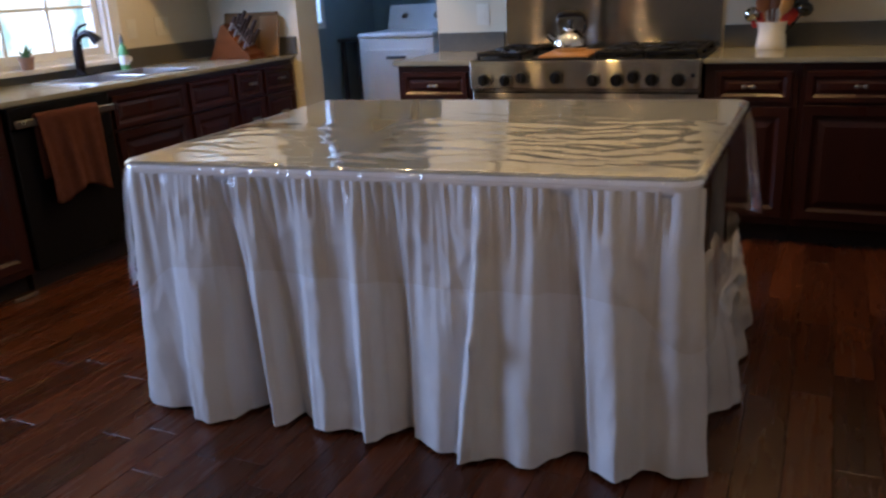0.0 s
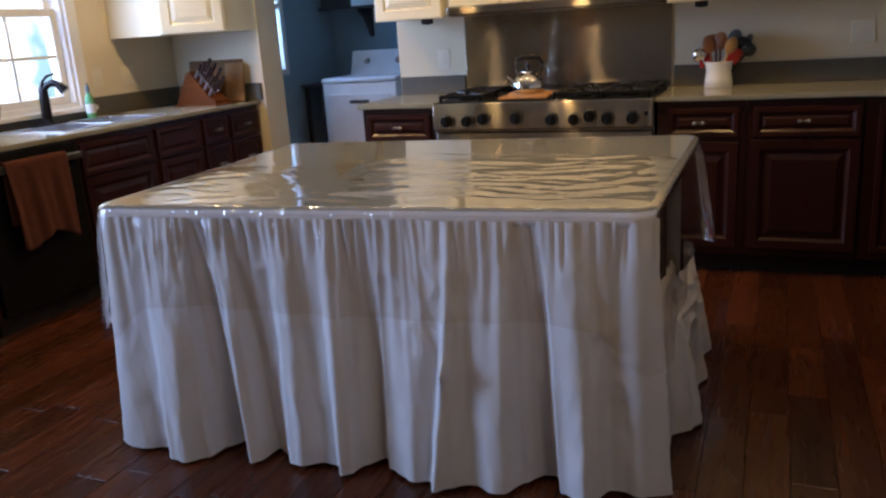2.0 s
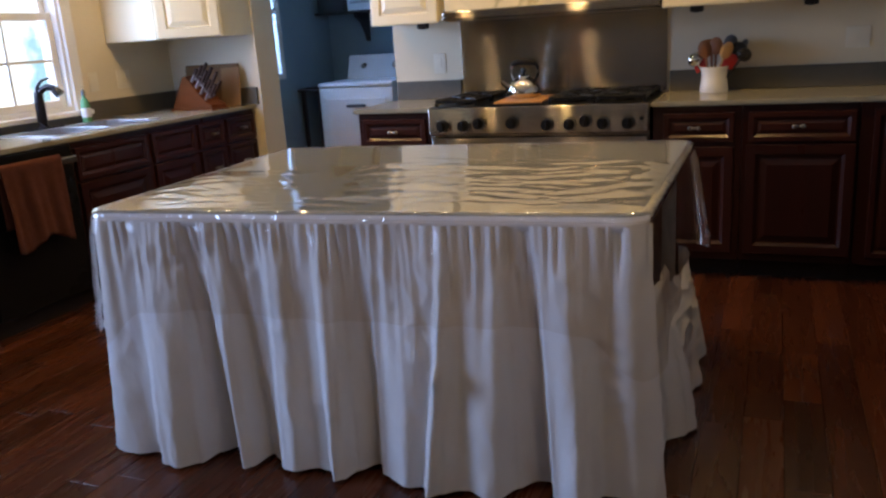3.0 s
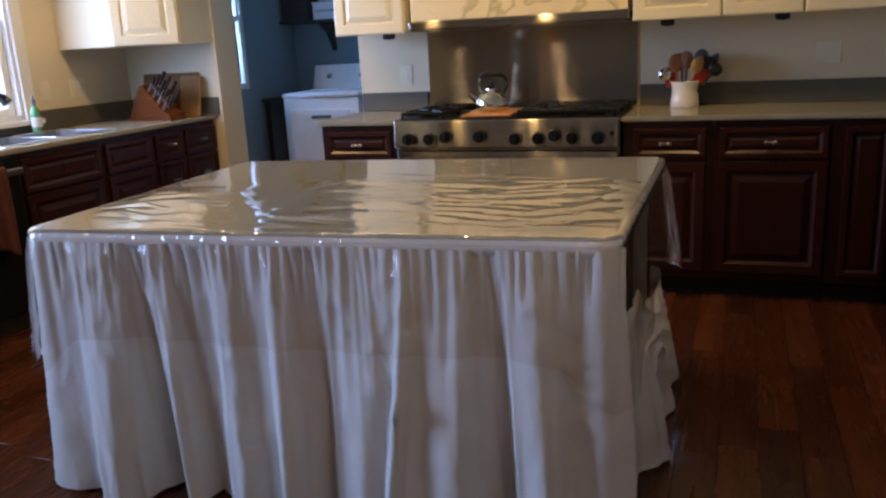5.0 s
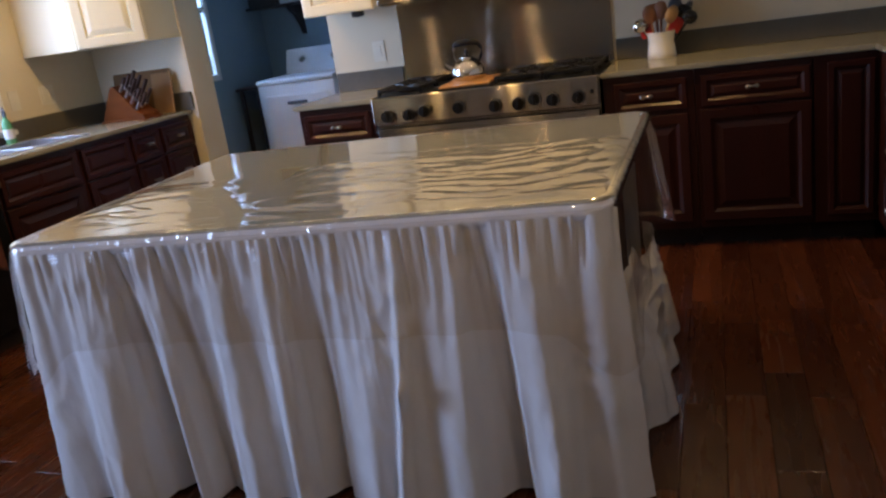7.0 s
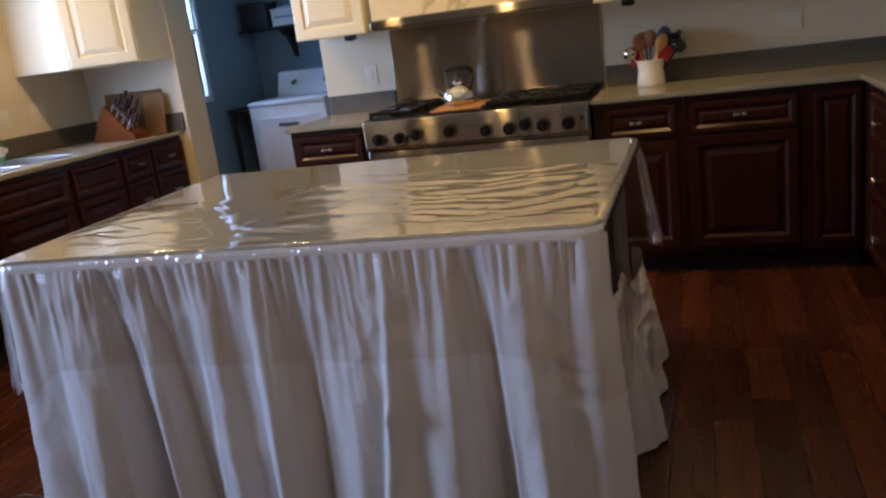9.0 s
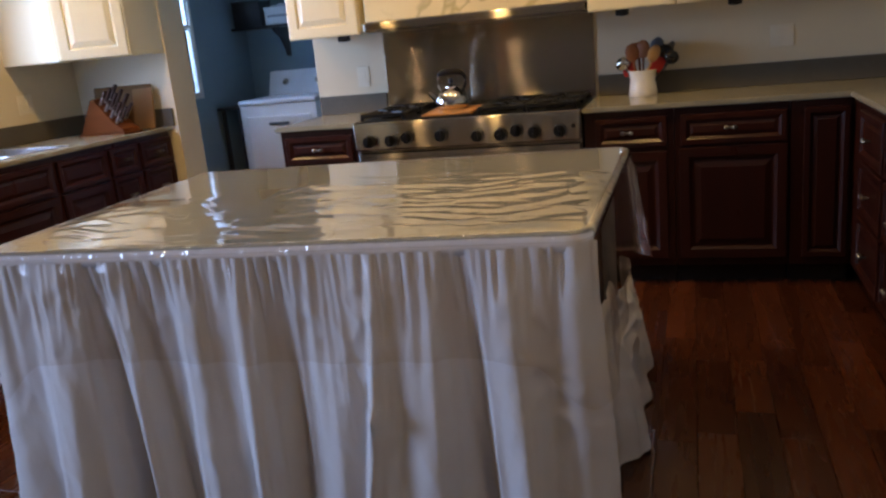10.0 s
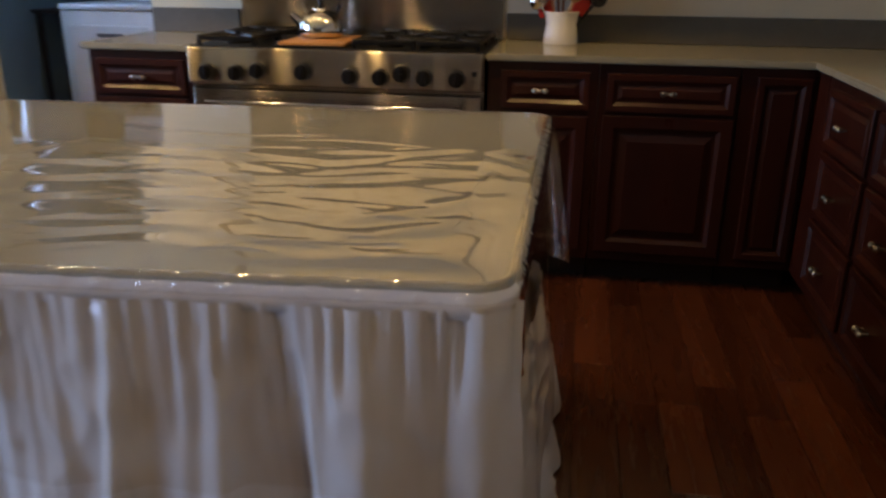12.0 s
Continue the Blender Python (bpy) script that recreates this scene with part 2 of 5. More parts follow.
def veins(m, colour, scale, width):
    """Thin wandering veins laid into a material's colour."""
    nt = m.node_tree
    bsdf = nt.nodes["Principled BSDF"]
    old = bsdf.inputs["Base Color"].links[0].from_socket
    tc = nt.nodes.new("ShaderNodeTexCoord")
    n = nt.nodes.new("ShaderNodeTexNoise")
    n.inputs["Scale"].default_value, n.inputs["Detail"].default_value = scale, 3
    n.inputs["Distortion"].default_value = 0.8
    nt.links.new(tc.outputs["Object"], n.inputs["Vector"])
    a = nt.nodes.new("ShaderNodeMath")
    a.operation = "SUBTRACT"
    a.inputs[1].default_value = 0.5
    b = nt.nodes.new("ShaderNodeMath")
    b.operation = "ABSOLUTE"
    mr = nt.nodes.new("ShaderNodeMapRange")
    mr.inputs["From Min"].default_value, mr.inputs["From Max"].default_value = width, 0.0
    mr.inputs["To Max"].default_value = 0.6
    mix = nt.nodes.new("ShaderNodeMix")
    mix.data_type = "RGBA"
    mix.inputs["B"].default_value = (*colour, 1)
    nt.links.new(n.outputs["Fac"], a.inputs[0])
    nt.links.new(a.outputs[0], b.inputs[0])
    nt.links.new(b.outputs[0], mr.inputs["Value"])
    nt.links.new(mr.outputs[0], mix.inputs["Factor"])
    nt.links.new(old, mix.inputs["A"])
    nt.links.new(mix.outputs["Result"], bsdf.inputs["Base Color"])


veins(M_MARBLE, (0.30, 0.24, 0.06), 2.6, 0.035)
M_PLASTIC = sheet_material("clear_vinyl_sheet", 1.5, 0.95, 0.065, (0.97, 0.97, 0.96), haze=0.17, least=0.18)
M_DRAPE = sheet_material("clear_vinyl_drape", 1.45, 0.65, 0.04, (0.935, 0.905, 0.855), haze=0.012)
M_ROLL = sheet_material("clear_vinyl_roll", 1.5, 3.6, 0.03, (0.97, 0.97, 0.96), haze=0.05)
M_GLASS = sheet_material("window_glass", 1.45, 1.3, 0.0)
M_CAN = glow_material("lamp_glow", (1.0, 0.74, 0.42), 14)
M_GARDEN = glow_material("garden_backdrop", (0.88, 0.96, 1.0), 2.0, (0.36, 0.62, 0.72), 1.5, 0.50, 0.60)
M_GARDEN2 = glow_material("side_yard_backdrop", (0.62, 0.85, 1.0), 3.5, (0.35, 0.62, 0.9), 2.0)


# ---- mesh helpers ----
def box(bm, a, b, bevel=0.0, m=None, seg=2):
    r = bmesh.ops.create_cube(bm, size=1)
    vs = r["verts"]
    for v in vs:
        v.co = Vector([a[i] + (v.co[i] + 0.5) * (b[i] - a[i]) for i in range(3)])
    if bevel:
        es = list({e for v in vs for e in v.link_edges})
        r = bmesh.ops.bevel(bm, geom=es, offset=bevel, segments=seg, affect="EDGES", profile=0.5, clamp_overlap=True)
        vs = list({v for f in r["faces"] for v in f.verts} | {v for v in vs if v.is_valid})
    if m is not None:
        bmesh.ops.transform(bm, matrix=m, verts=[v for v in vs if v.is_valid])
    return bm


def rod(bm, p, q, r1, r2=None, seg=14, caps=True):
    p, q = Vector(p), Vector(q)
    r2 = r1 if r2 is None else r2
    m = Matrix.Translation((p + q) / 2) @ (q - p).to_track_quat("Z", "Y").to_matrix().to_4x4()
    bmesh.ops.create_cone(bm, cap_ends=caps, segments=seg, radius1=r1, radius2=r2, depth=(q - p).length, matrix=m)
    return bm


def ball(bm, c, r, scale=(1, 1, 1), seg=16, turn=None):
    m = Matrix.Translation(c) @ (turn or Matrix.Identity(4)) @ Matrix.Diagonal((*scale, 1))
    bmesh.ops.create_uvsphere(bm, u_segments=seg, v_segments=max(6, seg // 2), radius=r, matrix=m)
    return bm


def lathe(bm, profile, c=(0, 0, 0), seg=32):
    rings = []
    for r, z in profile:
        if r < 1e-5:
            rings.append([bm.verts.new((c[0], c[1], c[2] + z))])
        else:
            rings.append([bm.verts.new((c[0] + r * math.cos(2 * math.pi * k / seg), c[1] + r * math.sin(2 * math.pi * k / seg), c[2] + z)) for k in range(seg)])
    for a, b in zip(rings, rings[1:]):
        for k in range(seg):
            j = (k + 1) % seg
            if len(a) == 1 and len(b) > 1:
                bm.faces.new((a[0], b[j], b[k]))
            elif len(b) == 1 and len(a) > 1:
                bm.faces.new((a[k], a[j], b[0]))
            elif len(a) > 1:
                bm.faces.new((a[k], a[j], b[j], b[k]))
    return bm


def tube(bm, pts, r, seg=10):
    """A round bar along a line of points; r is a number or one radius a point."""
    pts = [Vector(p) for p in pts]
    rings = []
    for i, p in enumerate(pts):
        d = (pts[min(i + 1, len(pts) - 1)] - pts[max(i - 1, 0)]).normalized()
        q = d.to_track_quat("Z", "Y")
        rr = r[i] if isinstance(r, (list, tuple)) else r
        rings.append([bm.verts.new(p + q @ Vector((rr * math.cos(2 * math.pi * k / seg), rr * math.sin(2 * math.pi * k / seg), 0))) for k in range(seg)])
    for a, b in zip(rings, rings[1:]):
        for k in range(seg):
            bm.faces.new((a[k], a[(k + 1) % seg], b[(k + 1) % seg], b[k]))
    bm.faces.new(rings[0][::-1])
    bm.faces.new(rings[-1])
    return bm


def ringed(bm, w, h, rings):
    """A moulded panel in the x-z plane that faces -y: rings are (inset, depth towards -y), the last one is capped."""
    loops = []
    for i, d in rings:
        loops.append([bm.verts.new(c) for c in ((i, -d, i), (w - i, -d, i), (w - i, -d, h - i), (i, -d, h - i))])
    for a, b in zip(loops, loops[1:]):
        for k in range(4):
            bm.faces.new((a[k], a[(k + 1) % 4], b[(k + 1) % 4], b[k]))
    bm.faces.new(loops[-1])
    bm.faces.new(loops[0][::-1])
    return bm


def finish(bm, smooth=0.0):
    bmesh.ops.recalc_face_normals(bm, faces=bm.faces)
    if smooth:
        for f in bm.faces:
            f.smooth = True
        for e in bm.edges:
            if len(e.link_faces) == 2 and e.calc_face_angle(0) > smooth:
                e.smooth = False
    return bm


def part(name, bm, material, parent=None, label="", smooth=0.0, m=None):
    finish(bm, smooth)
    me = bpy.data.meshes.new(name)
    bm.to_mesh(me)
    bm.free()
    me.materials.append(material)
    ob = new(name, me)
    if parent is not None:
        ob.parent = parent
    if m is not None:
        ob.matrix_local = m
    if label:
        ob["label"] = label
    return ob


def thing(name, m, label, category, group="", kind=""):
    ob = new(name)
    ob.empty_display_size = 0.1
    ob.matrix_world = m if isinstance(m, Matrix) else Matrix.Translation(m)
    return tagged(ob, label, category, group, kind)


def B():
    return bmesh.new()


def structure(name, bm, material, label, category, smooth=0.0):
    return tagged(part(name, bm, material, smooth=smooth), label, category, kind="structure")


# ---- plan ----
NY = 0.60        # range wall
WX = -2.92       # window wall
EX = 2.49        # wall behind the drawer run
SY = -9.5        # wall behind the camera
LX, LY = -2.62, 2.47   # laundry walls
STUB = -2.165    # end of the short wall by the knife block
RWALL = -1.10    # end of the range wall
TOP = 0.925

# floor bed and ceiling
structure("floor", box(B(), (WX - 0.4, SY - 0.3, -0.06), (EX + 0.4, LY + 0.4, -0.008)), M_SUBFLOOR, "dark hardwood floor of red-brown planks", "floor")
FLOOR = bpy.data.objects["floor"]
bm = B()
box(bm, (WX - 0.3, SY - 0.3, CEIL), (EX + 0.3, LY + 0.3, CEIL + 0.1))
structure("ceiling", bm, M_CEIL, "plain off-white painted ceiling", "ceiling")

# walls
HEAD = 2.12
bm = B()
box(bm, (WX - 0.02, NY, -0.008), (STUB, NY + 0.25, CEIL))
box(bm, (RWALL, NY, -0.008), (EX + 0.1, NY + 0.15, CEIL))
box(bm, (STUB, NY, HEAD), (RWALL, NY + 0.15, CEIL))
structure("wall_north", bm, M_WALL, "cream painted wall behind the range with an open doorway", "wall")
WIN = (-1.78, -0.345, 1.0, 2.12)     # y0, y1, z0, z1 of the kitchen window's opening
bm = B()
WIN2 = (-4.60, -3.00, 0.75, 2.2)
box(bm, (WX - 0.2, SY, -0.008), (WX, WIN2[0], CEIL))
box(bm, (WX - 0.2, WIN2[0], -0.008), (WX, WIN2[1], WIN2[2]))
box(bm, (WX - 0.2, WIN2[0], WIN2[3]), (WX, WIN2[1], CEIL))
box(bm, (WX - 0.2, WIN2[1], -0.008), (WX, WIN[0], CEIL))
box(bm, (WX - 0.2, WIN[1], -0.008), (WX, NY + 0.19, CEIL))
box(bm, (WX - 0.2, WIN[0], -0.008), (WX, WIN[1], WIN[2]))
box(bm, (WX - 0.2, WIN[0], WIN[3]), (WX, WIN[1], CEIL))
structure("wall_west", bm, M_WALL, "cream painted wall with a window over the sink", "wall")
structure("wall_east", box(B(), (EX, SY, -0.008), (EX + 0.15, NY, CEIL)), M_WALL, "plain cream painted wall", "wall")
structure("wall_south", box(B(), (WX, SY - 0.15, -0.008), (EX, SY, CEIL)), M_WALL, "plain cream painted wall behind the viewer", "wall")
LW = (1.02, 1.66, 1.04, 2.1)
bm = B()
box(bm, (LX - 0.15, NY + 0.25, -0.008), (LX, LW[0], CEIL))
box(bm, (LX - 0.15, LW[1], -0.008), (LX, LY, CEIL))
box(bm, (LX - 0.15, LW[0], -0.008), (LX, LW[1], LW[2]))
box(bm, (LX - 0.15, LW[0], LW[3]), (LX, LW[1], CEIL))
structure("laundry_wall_west", bm, M_BLUE, "grey-blue painted laundry wall with a narrow window", "wall")
structure("laundry_wall_north", box(B(), (LX - 0.15, LY, -0.008), (0.3, LY + 0.12, CEIL)), M_BLUE, "grey-blue painted laundry wall behind the dryer", "wall")
structure("laundry_wall_east", box(B(), (0.15, NY + 0.15, -0.008), (0.3, LY, CEIL)), M_BLUE, "grey-blue painted laundry wall", "wall")

# things outdoors
tagged(part("backdrop_garden", box(B(), (WX - 3.2, -6.5, -1.5), (WX - 3.1, 4.5, 5.0)), M_GARDEN), "pale sunlit garden foliage outside the window", "backdrop", kind="structure")
tagged(part("backdrop_yard", box(B(), (LX - 1.6, 0.85, 0.2), (LX - 1.55, 4.5, 4.0)), M_GARDEN2), "pale blue daylight outside the laundry window", "backdrop", kind="structure")


def window(name, x, y0, y1, z0, z1, label, cols, rows, depth, casing, stile=0.045):
    """A double-hung window in a wall that faces +x, with its frame, sashes, muntins and panes."""
    w = thing(name, (x, (y0 + y1) / 2, z0), label, "window", kind="structure")
    hy, hz, mid = (y1 - y0) / 2, z1 - z0, (z1 - z0) * 0.52
    bm = B()
    box(bm, (-depth, -hy, 0), (0, -hy + 0.03, hz))
    box(bm, (-depth, hy - 0.03, 0), (0, hy, hz))
    box(bm, (-depth, -hy + 0.03, hz - 0.03), (0, hy - 0.03, hz))
    box(bm, (-depth, -hy + 0.03, 0), (0, hy - 0.03, 0.03))
    part("window_frame", bm, M_TRIM, w)
    if casing:
        bm = B()
        box(bm, (0, -hy - casing, 0.0), (0.022, -hy + 0.01, hz), 0.005)
        box(bm, (0, hy - 0.01, 0.0), (0.022, hy + casing, hz), 0.005)
        box(bm, (0, -hy - casing, hz), (0.024, hy + casing, hz + casing), 0.005)
        part("casing", bm, M_TRIM, w)
        part("window_sill", box(B(), (-0.05, -hy - casing - 0.02, -0.03), (0.055, hy + casing + 0.02, 0.0), 0.006), M_TRIM, w)
    for k, (a, b, dx) in enumerate(((0.03, mid + 0.02, -depth * 0.45), (mid - 0.02, hz - 0.03, -depth * 0.75))):
        sash = B()
        s = stile
        box(sash, (dx - 0.02, -hy + 0.03, a), (dx + 0.02, -hy + 0.03 + s, b), 0.004)
        box(sash, (dx - 0.02, hy - 0.03 - s, a), (dx + 0.02, hy - 0.03, b), 0.004)
        box(sash, (dx - 0.02, -hy + 0.03 + s, a), (dx + 0.02, hy - 0.03 - s, a + s), 0.004)
        box(sash, (dx - 0.02, -hy + 0.03 + s, b - s), (dx + 0.02, hy - 0.03 - s, b), 0.004)
        sash = part("sash", sash, M_TRIM, w)
        ya, yb, za, zb = -hy + 0.03 + s, hy - 0.03 - s, a + s, b - s
        mb = B()
        for i in range(1, cols):
            yy = ya + (yb - ya) * i / cols
            box(mb, (dx - 0.012, yy - 0.009, za), (dx + 0.012, yy + 0.009, zb))
        for j in range(1, rows):
            zz = za + (zb - za) * j / rows
            box(mb, (dx - 0.011, ya, zz - 0.009), (dx + 0.011, yb, zz + 0.009))
        part("muntins", mb, M_TRIM, sash)
        for i in range(cols):
            for j in range(rows):
                p = box(B(), (dx - 0.003, ya + (yb - ya) * i / cols, za + (zb - za) * j / rows), (dx + 0.001, ya + (yb - ya) * (i + 1) / cols, za + (zb - za) * (j + 1) / rows))
                pane = part("pane", p, M_GLASS, sash)
                pane.visible_shadow = False
    return w


window("window_1", WX, *WIN, "white double-hung kitchen window with muntins", 4, 2, 0.14, 0.075)
window("window_2", LX, *LW, "narrow white laundry window with bright daylight", 1, 1, 0.05, 0.0, 0.018)
# baseboard on the short wall's end and the doorway
bm = B()
box(bm, (STUB, NY + 0.002, -0.006), (STUB + 0.014, NY + 0.248, 0.11), 0.004)
structure("baseboard", bm, M_TRIM, "white painted baseboard on the doorway's end wall", "baseboard")

# recessed ceiling lamps
can = thing("ceiling_downlight", (CANS[0][0], CANS[0][1], CEIL), "round white recessed ceiling downlight, switched on", "downlight", "recessed ceiling lights")
part("trim_ring", lathe(B(), [(0.055, -0.001), (0.060, -0.012), (0.085, -0.008), (0.088, -0.001)]), M_TRIM, can, smooth=0.6)
part("diffuser", lathe(B(), [(0.0, -0.004), (0.054, -0.003)]), M_CAN, can)
for cx, cy, watts in CANS[1:]:
    copy_thing(can, pose(cx, cy, CEIL))


# ---- cabinets ----
DOOR = [(0, 0), (0, 0.016), (0.003, 0.020), (0.044, 0.020), (0.060, 0.008), (0.070, 0.008), (0.100, 0.017), (0.103, 0.017)]
DRAW = [(0, 0), (0, 0.016), (0.003, 0.020), (0.024, 0.020), (0.038, 0.008), (0.044, 0.008), (0.058, 0.015), (0.060, 0.015)]
CREAMDOOR = [(0, 0), (0, 0.014), (0.004, 0.020), (0.014, 0.022), (0.060, 0.022), (0.066, 0.012), (0.074, 0.012), (0.084, 0.017), (0.104, 0.023), (0.108, 0.023)]


def pull(parent, x, z, y=-0.020):
    bm = B()
    for dx in (-0.019, 0.019):
        rod(bm, (x + dx, y, z), (x + dx, y - 0.020, z), 0.0055, seg=10)
        ball(bm, (x + dx, y - 0.024, z), 0.013, (1, 0.8, 0.85), seg=12)
    rod(bm, (x - 0.030, y - 0.022, z), (x + 0.030, y - 0.022, z), 0.006, seg=10)
    return part("handle", bm, M_NICKEL, parent, "small nickel pull", smooth=0.7)


def base_cabinet(m, w, fronts, label, group, ends=False):
    """fronts: rows of (x0, x1, z0, z1, kind, handle)."""
    c = thing("base_cabinet", m, label, "cabinet", group)
    bm = B()
    box(bm, (0.001, 0.0, 0.10), (w - 0.001, 0.575, 0.897), 0.002)
    part("body", bm, M_CHERRY, c)
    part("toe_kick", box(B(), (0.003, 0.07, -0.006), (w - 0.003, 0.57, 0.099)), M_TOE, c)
    for x0, x1, z0, z1, kind, handle in fronts:
        f = part("drawer_front" if kind == "drawer" else "door", ringed(B(), x1 - x0, z1 - z0, DRAW if kind == "drawer" or x1 - x0 < 0.25 else DOOR), M_CHERRY, c, m=Matrix.Translation((x0, -0.001, z0)))
        if handle:
            hx, hz = handle
            pull(f, hx - x0, hz - z0)
    return c


def facing(x, y, turn, z=0.0):
    return Matrix.Translation((x, y, z)) @ Matrix.Rotation(radians(turn), 4, "Z")


CF = 0.0
# beside the range
base_cabinet(facing(-1.085, CF, 0), 0.465, [(0.03, 0.435, 0.715, 0.862, "drawer", (0.235, 0.79)), (0.03, 0.435, 0.14, 0.700, "door", None)],
             "dark cherry base cabinet with a drawer beside the range", "cherry base cabinets")
base_cabinet(facing(0.625, CF, 0), 0.435, [(0.055, 0.400, 0.715, 0.862, "drawer", (0.21, 0.79)), (0.055, 0.400, 0.14, 0.690, "door", None)],
             "dark cherry base cabinet with a drawer under the crock", "cherry base cabinets")
base_cabinet(facing(1.060, CF, 0), 0.525, [(0.030, 0.510, 0.715, 0.862, "drawer", (0.26, 0.793)), (0.022, 0.515, 0.14, 0.700, "door", None)],
             "wide dark cherry base cabinet with drawer and panelled door", "cherry base cabinets")
base_cabinet(facing(1.585, CF, 0), 0.275, [(0.06, 0.255, 0.14, 0.862, "door", None)],
             "narrow dark cherry corner cabinet with a tall door", "cherry base cabinets")
# drawer run that faces the table
EF = 1.862
ZR = ((0.655, 0.862), (0.405, 0.640), (0.140, 0.390))
for k, (ya, yb) in enumerate(((-0.20, -0.70), (-0.70, -1.18), (-1.18, -1.68), (-1.68, -2.20), (-2.20, -2.75))):
    w = ya - yb
    base_cabinet(facing(EF, ya, -90), w, [(0.02, w - 0.02, a, b, "drawer", (w / 2, (a + b) / 2)) for a, b in ZR],
                 "dark cherry three-drawer base cabinet with nickel pulls", "cherry drawer cabinets")
part("corner_filler", box(B(), (EF + 0.001, -0.199, 0.10), (EF + 0.57, -0.001, 0.897)), M_CHERRY)
tagged(bpy.data.objects["corner_filler"], "dark cherry filler panel in the cabinet corner", "cabinet panel")
# sink run
WF = -2.245
for ya, yb, fr in ((0.235, 0.590, "d1"), (-0.06, 0.235, "d1"), (-0.50, -0.06, "s"), (-1.09, -0.50, "s")):
    w = yb - ya
    if fr == "d1":
        rows = [(0.015, w - 0.015, 0.700, 0.862, "drawer", (w / 2, 0.785)), (0.015, w - 0.015, 0.42, 0.685, "drawer", (w / 2, 0.56)), (0.015, w - 0.015, 0.14, 0.405, "drawer", (w / 2, 0.28))]
        lab = "dark cherry drawer cabinet near the doorway wall"
    else:
        rows = [(0.02, w - 0.02, 0.690, 0.862, "drawer", None), (0.02, w - 0.02, 0.14, 0.675, "door", None)]
        lab = "dark cherry sink cabinet with a panelled door"
    base_cabinet(facing(WF, ya, 90), w, rows, lab, "cherry sink cabinets")
base_cabinet(facing(WF, -2.55, 90), 0.84, [(0.03, 0.81, 0.700, 0.862, "drawer", (0.42, 0.785)), (0.03, 0.81, 0.14, 0.685, "door", None)],
             "dark cherry base cabinet past the dishwasher", "cherry sink cabinets")


# worktops
def slab(outer, label, hole=None):
    """A worktop of one outline, with a square hole if one is given (x0, x1, y0, y1)."""
    bm = B()
    z0, z1 = 0.8985, TOP
    rings = []
    for pts in (outer, hole):
        if pts:
            rings.append(([bm.verts.new((x, y, z0)) for x, y in pts], [bm.verts.new((x, y, z1)) for x, y in pts]))
    for lo, hi in rings:
        for k in range(len(lo)):
            j = (k + 1) % len(lo)
            bm.faces.new((lo[k], lo[j], hi[j], hi[k]))
    for side in (0, 1):
        if hole:
            o, h = rings[0][side], rings[1][side]
            for k in range(4):
                bm.faces.new((o[k], o[(k + 1) % 4], h[(k + 1) % 4], h[k]))
        else:
            bm.faces.new(rings[0][side])
    bmesh.ops.recalc_face_normals(bm, faces=bm.faces)
    es = [e for e in bm.edges if len(e.link_faces) == 2 and e.calc_face_angle(0) > 1.0 and abs(e.verts[0].co.z - e.verts[1].co.z) < 1e-4]
    bmesh.ops.bevel(bm, geom=es, offset=0.006, segments=2, affect="EDGES")
    return tagged(part("countertop", bm, M_QUARTZ), label, "countertop")


def corners_of(x0, x1, y0, y1):
    return [(x0, y0), (x1, y0), (x1, y1), (x0, y1)]


slab(corners_of(-1.105, -0.618, -0.028, NY - 0.001), "short grey-green quartz countertop beside the range")
slab([(0.618, -0.028), (1.835, -0.028), (1.835, -2.78), (EX - 0.001, -2.78), (EX - 0.001, NY - 0.001), (0.618, NY - 0.001)],
     "grey-green quartz countertop along the range wall and drawers")
SK = (-2.80, -2.335, -1.05, -0.28)
slab(corners_of(WX + 0.001, -2.218, -2.55, NY - 0.001), "grey-green quartz countertop around the steel sink", corners_of(*SK))
bm = B()
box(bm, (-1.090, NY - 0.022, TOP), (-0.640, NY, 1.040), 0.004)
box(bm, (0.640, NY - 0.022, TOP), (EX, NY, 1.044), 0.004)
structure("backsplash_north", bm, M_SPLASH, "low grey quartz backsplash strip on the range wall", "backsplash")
bm = B()
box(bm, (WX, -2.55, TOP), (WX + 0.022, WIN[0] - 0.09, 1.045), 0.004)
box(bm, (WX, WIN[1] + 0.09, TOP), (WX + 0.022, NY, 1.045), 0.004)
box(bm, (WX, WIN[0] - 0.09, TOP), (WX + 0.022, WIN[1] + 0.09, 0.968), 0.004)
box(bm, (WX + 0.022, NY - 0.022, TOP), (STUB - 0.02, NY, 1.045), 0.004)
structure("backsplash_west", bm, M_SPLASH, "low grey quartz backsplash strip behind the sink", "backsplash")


# upper cabinets
def upper_cabinet(x0, x1, z0, z1, label, y=0.28):
    c = thing("upper_cabinet", (x0, y, z0), label, "cabinet", "cream upper cabinets")
    w, h = x1 - x0, z1 - z0
    part("body", box(B(), (0.001, 0, 0.012), (w - 0.001, NY - y - 0.001, h), 0.002), M_CREAM, c)
    part("door", ringed(B(), w - 0.008, h - 0.02, CREAMDOOR), M_CREAM, c, m=Matrix.Translation((0.004, -0.001, 0.0)))
    part("glaze_line", ringed(B(), w - 0.008 - 0.120, h - 0.02 - 0.120, [(0, 0), (0, 0.0135), (0.0075, 0.0135), (0.0075, 0.0)]), M_GLAZE, c, "brown glaze in the door's groove", m=Matrix.Translation((0.064, -0.001, 0.060)))
    return c


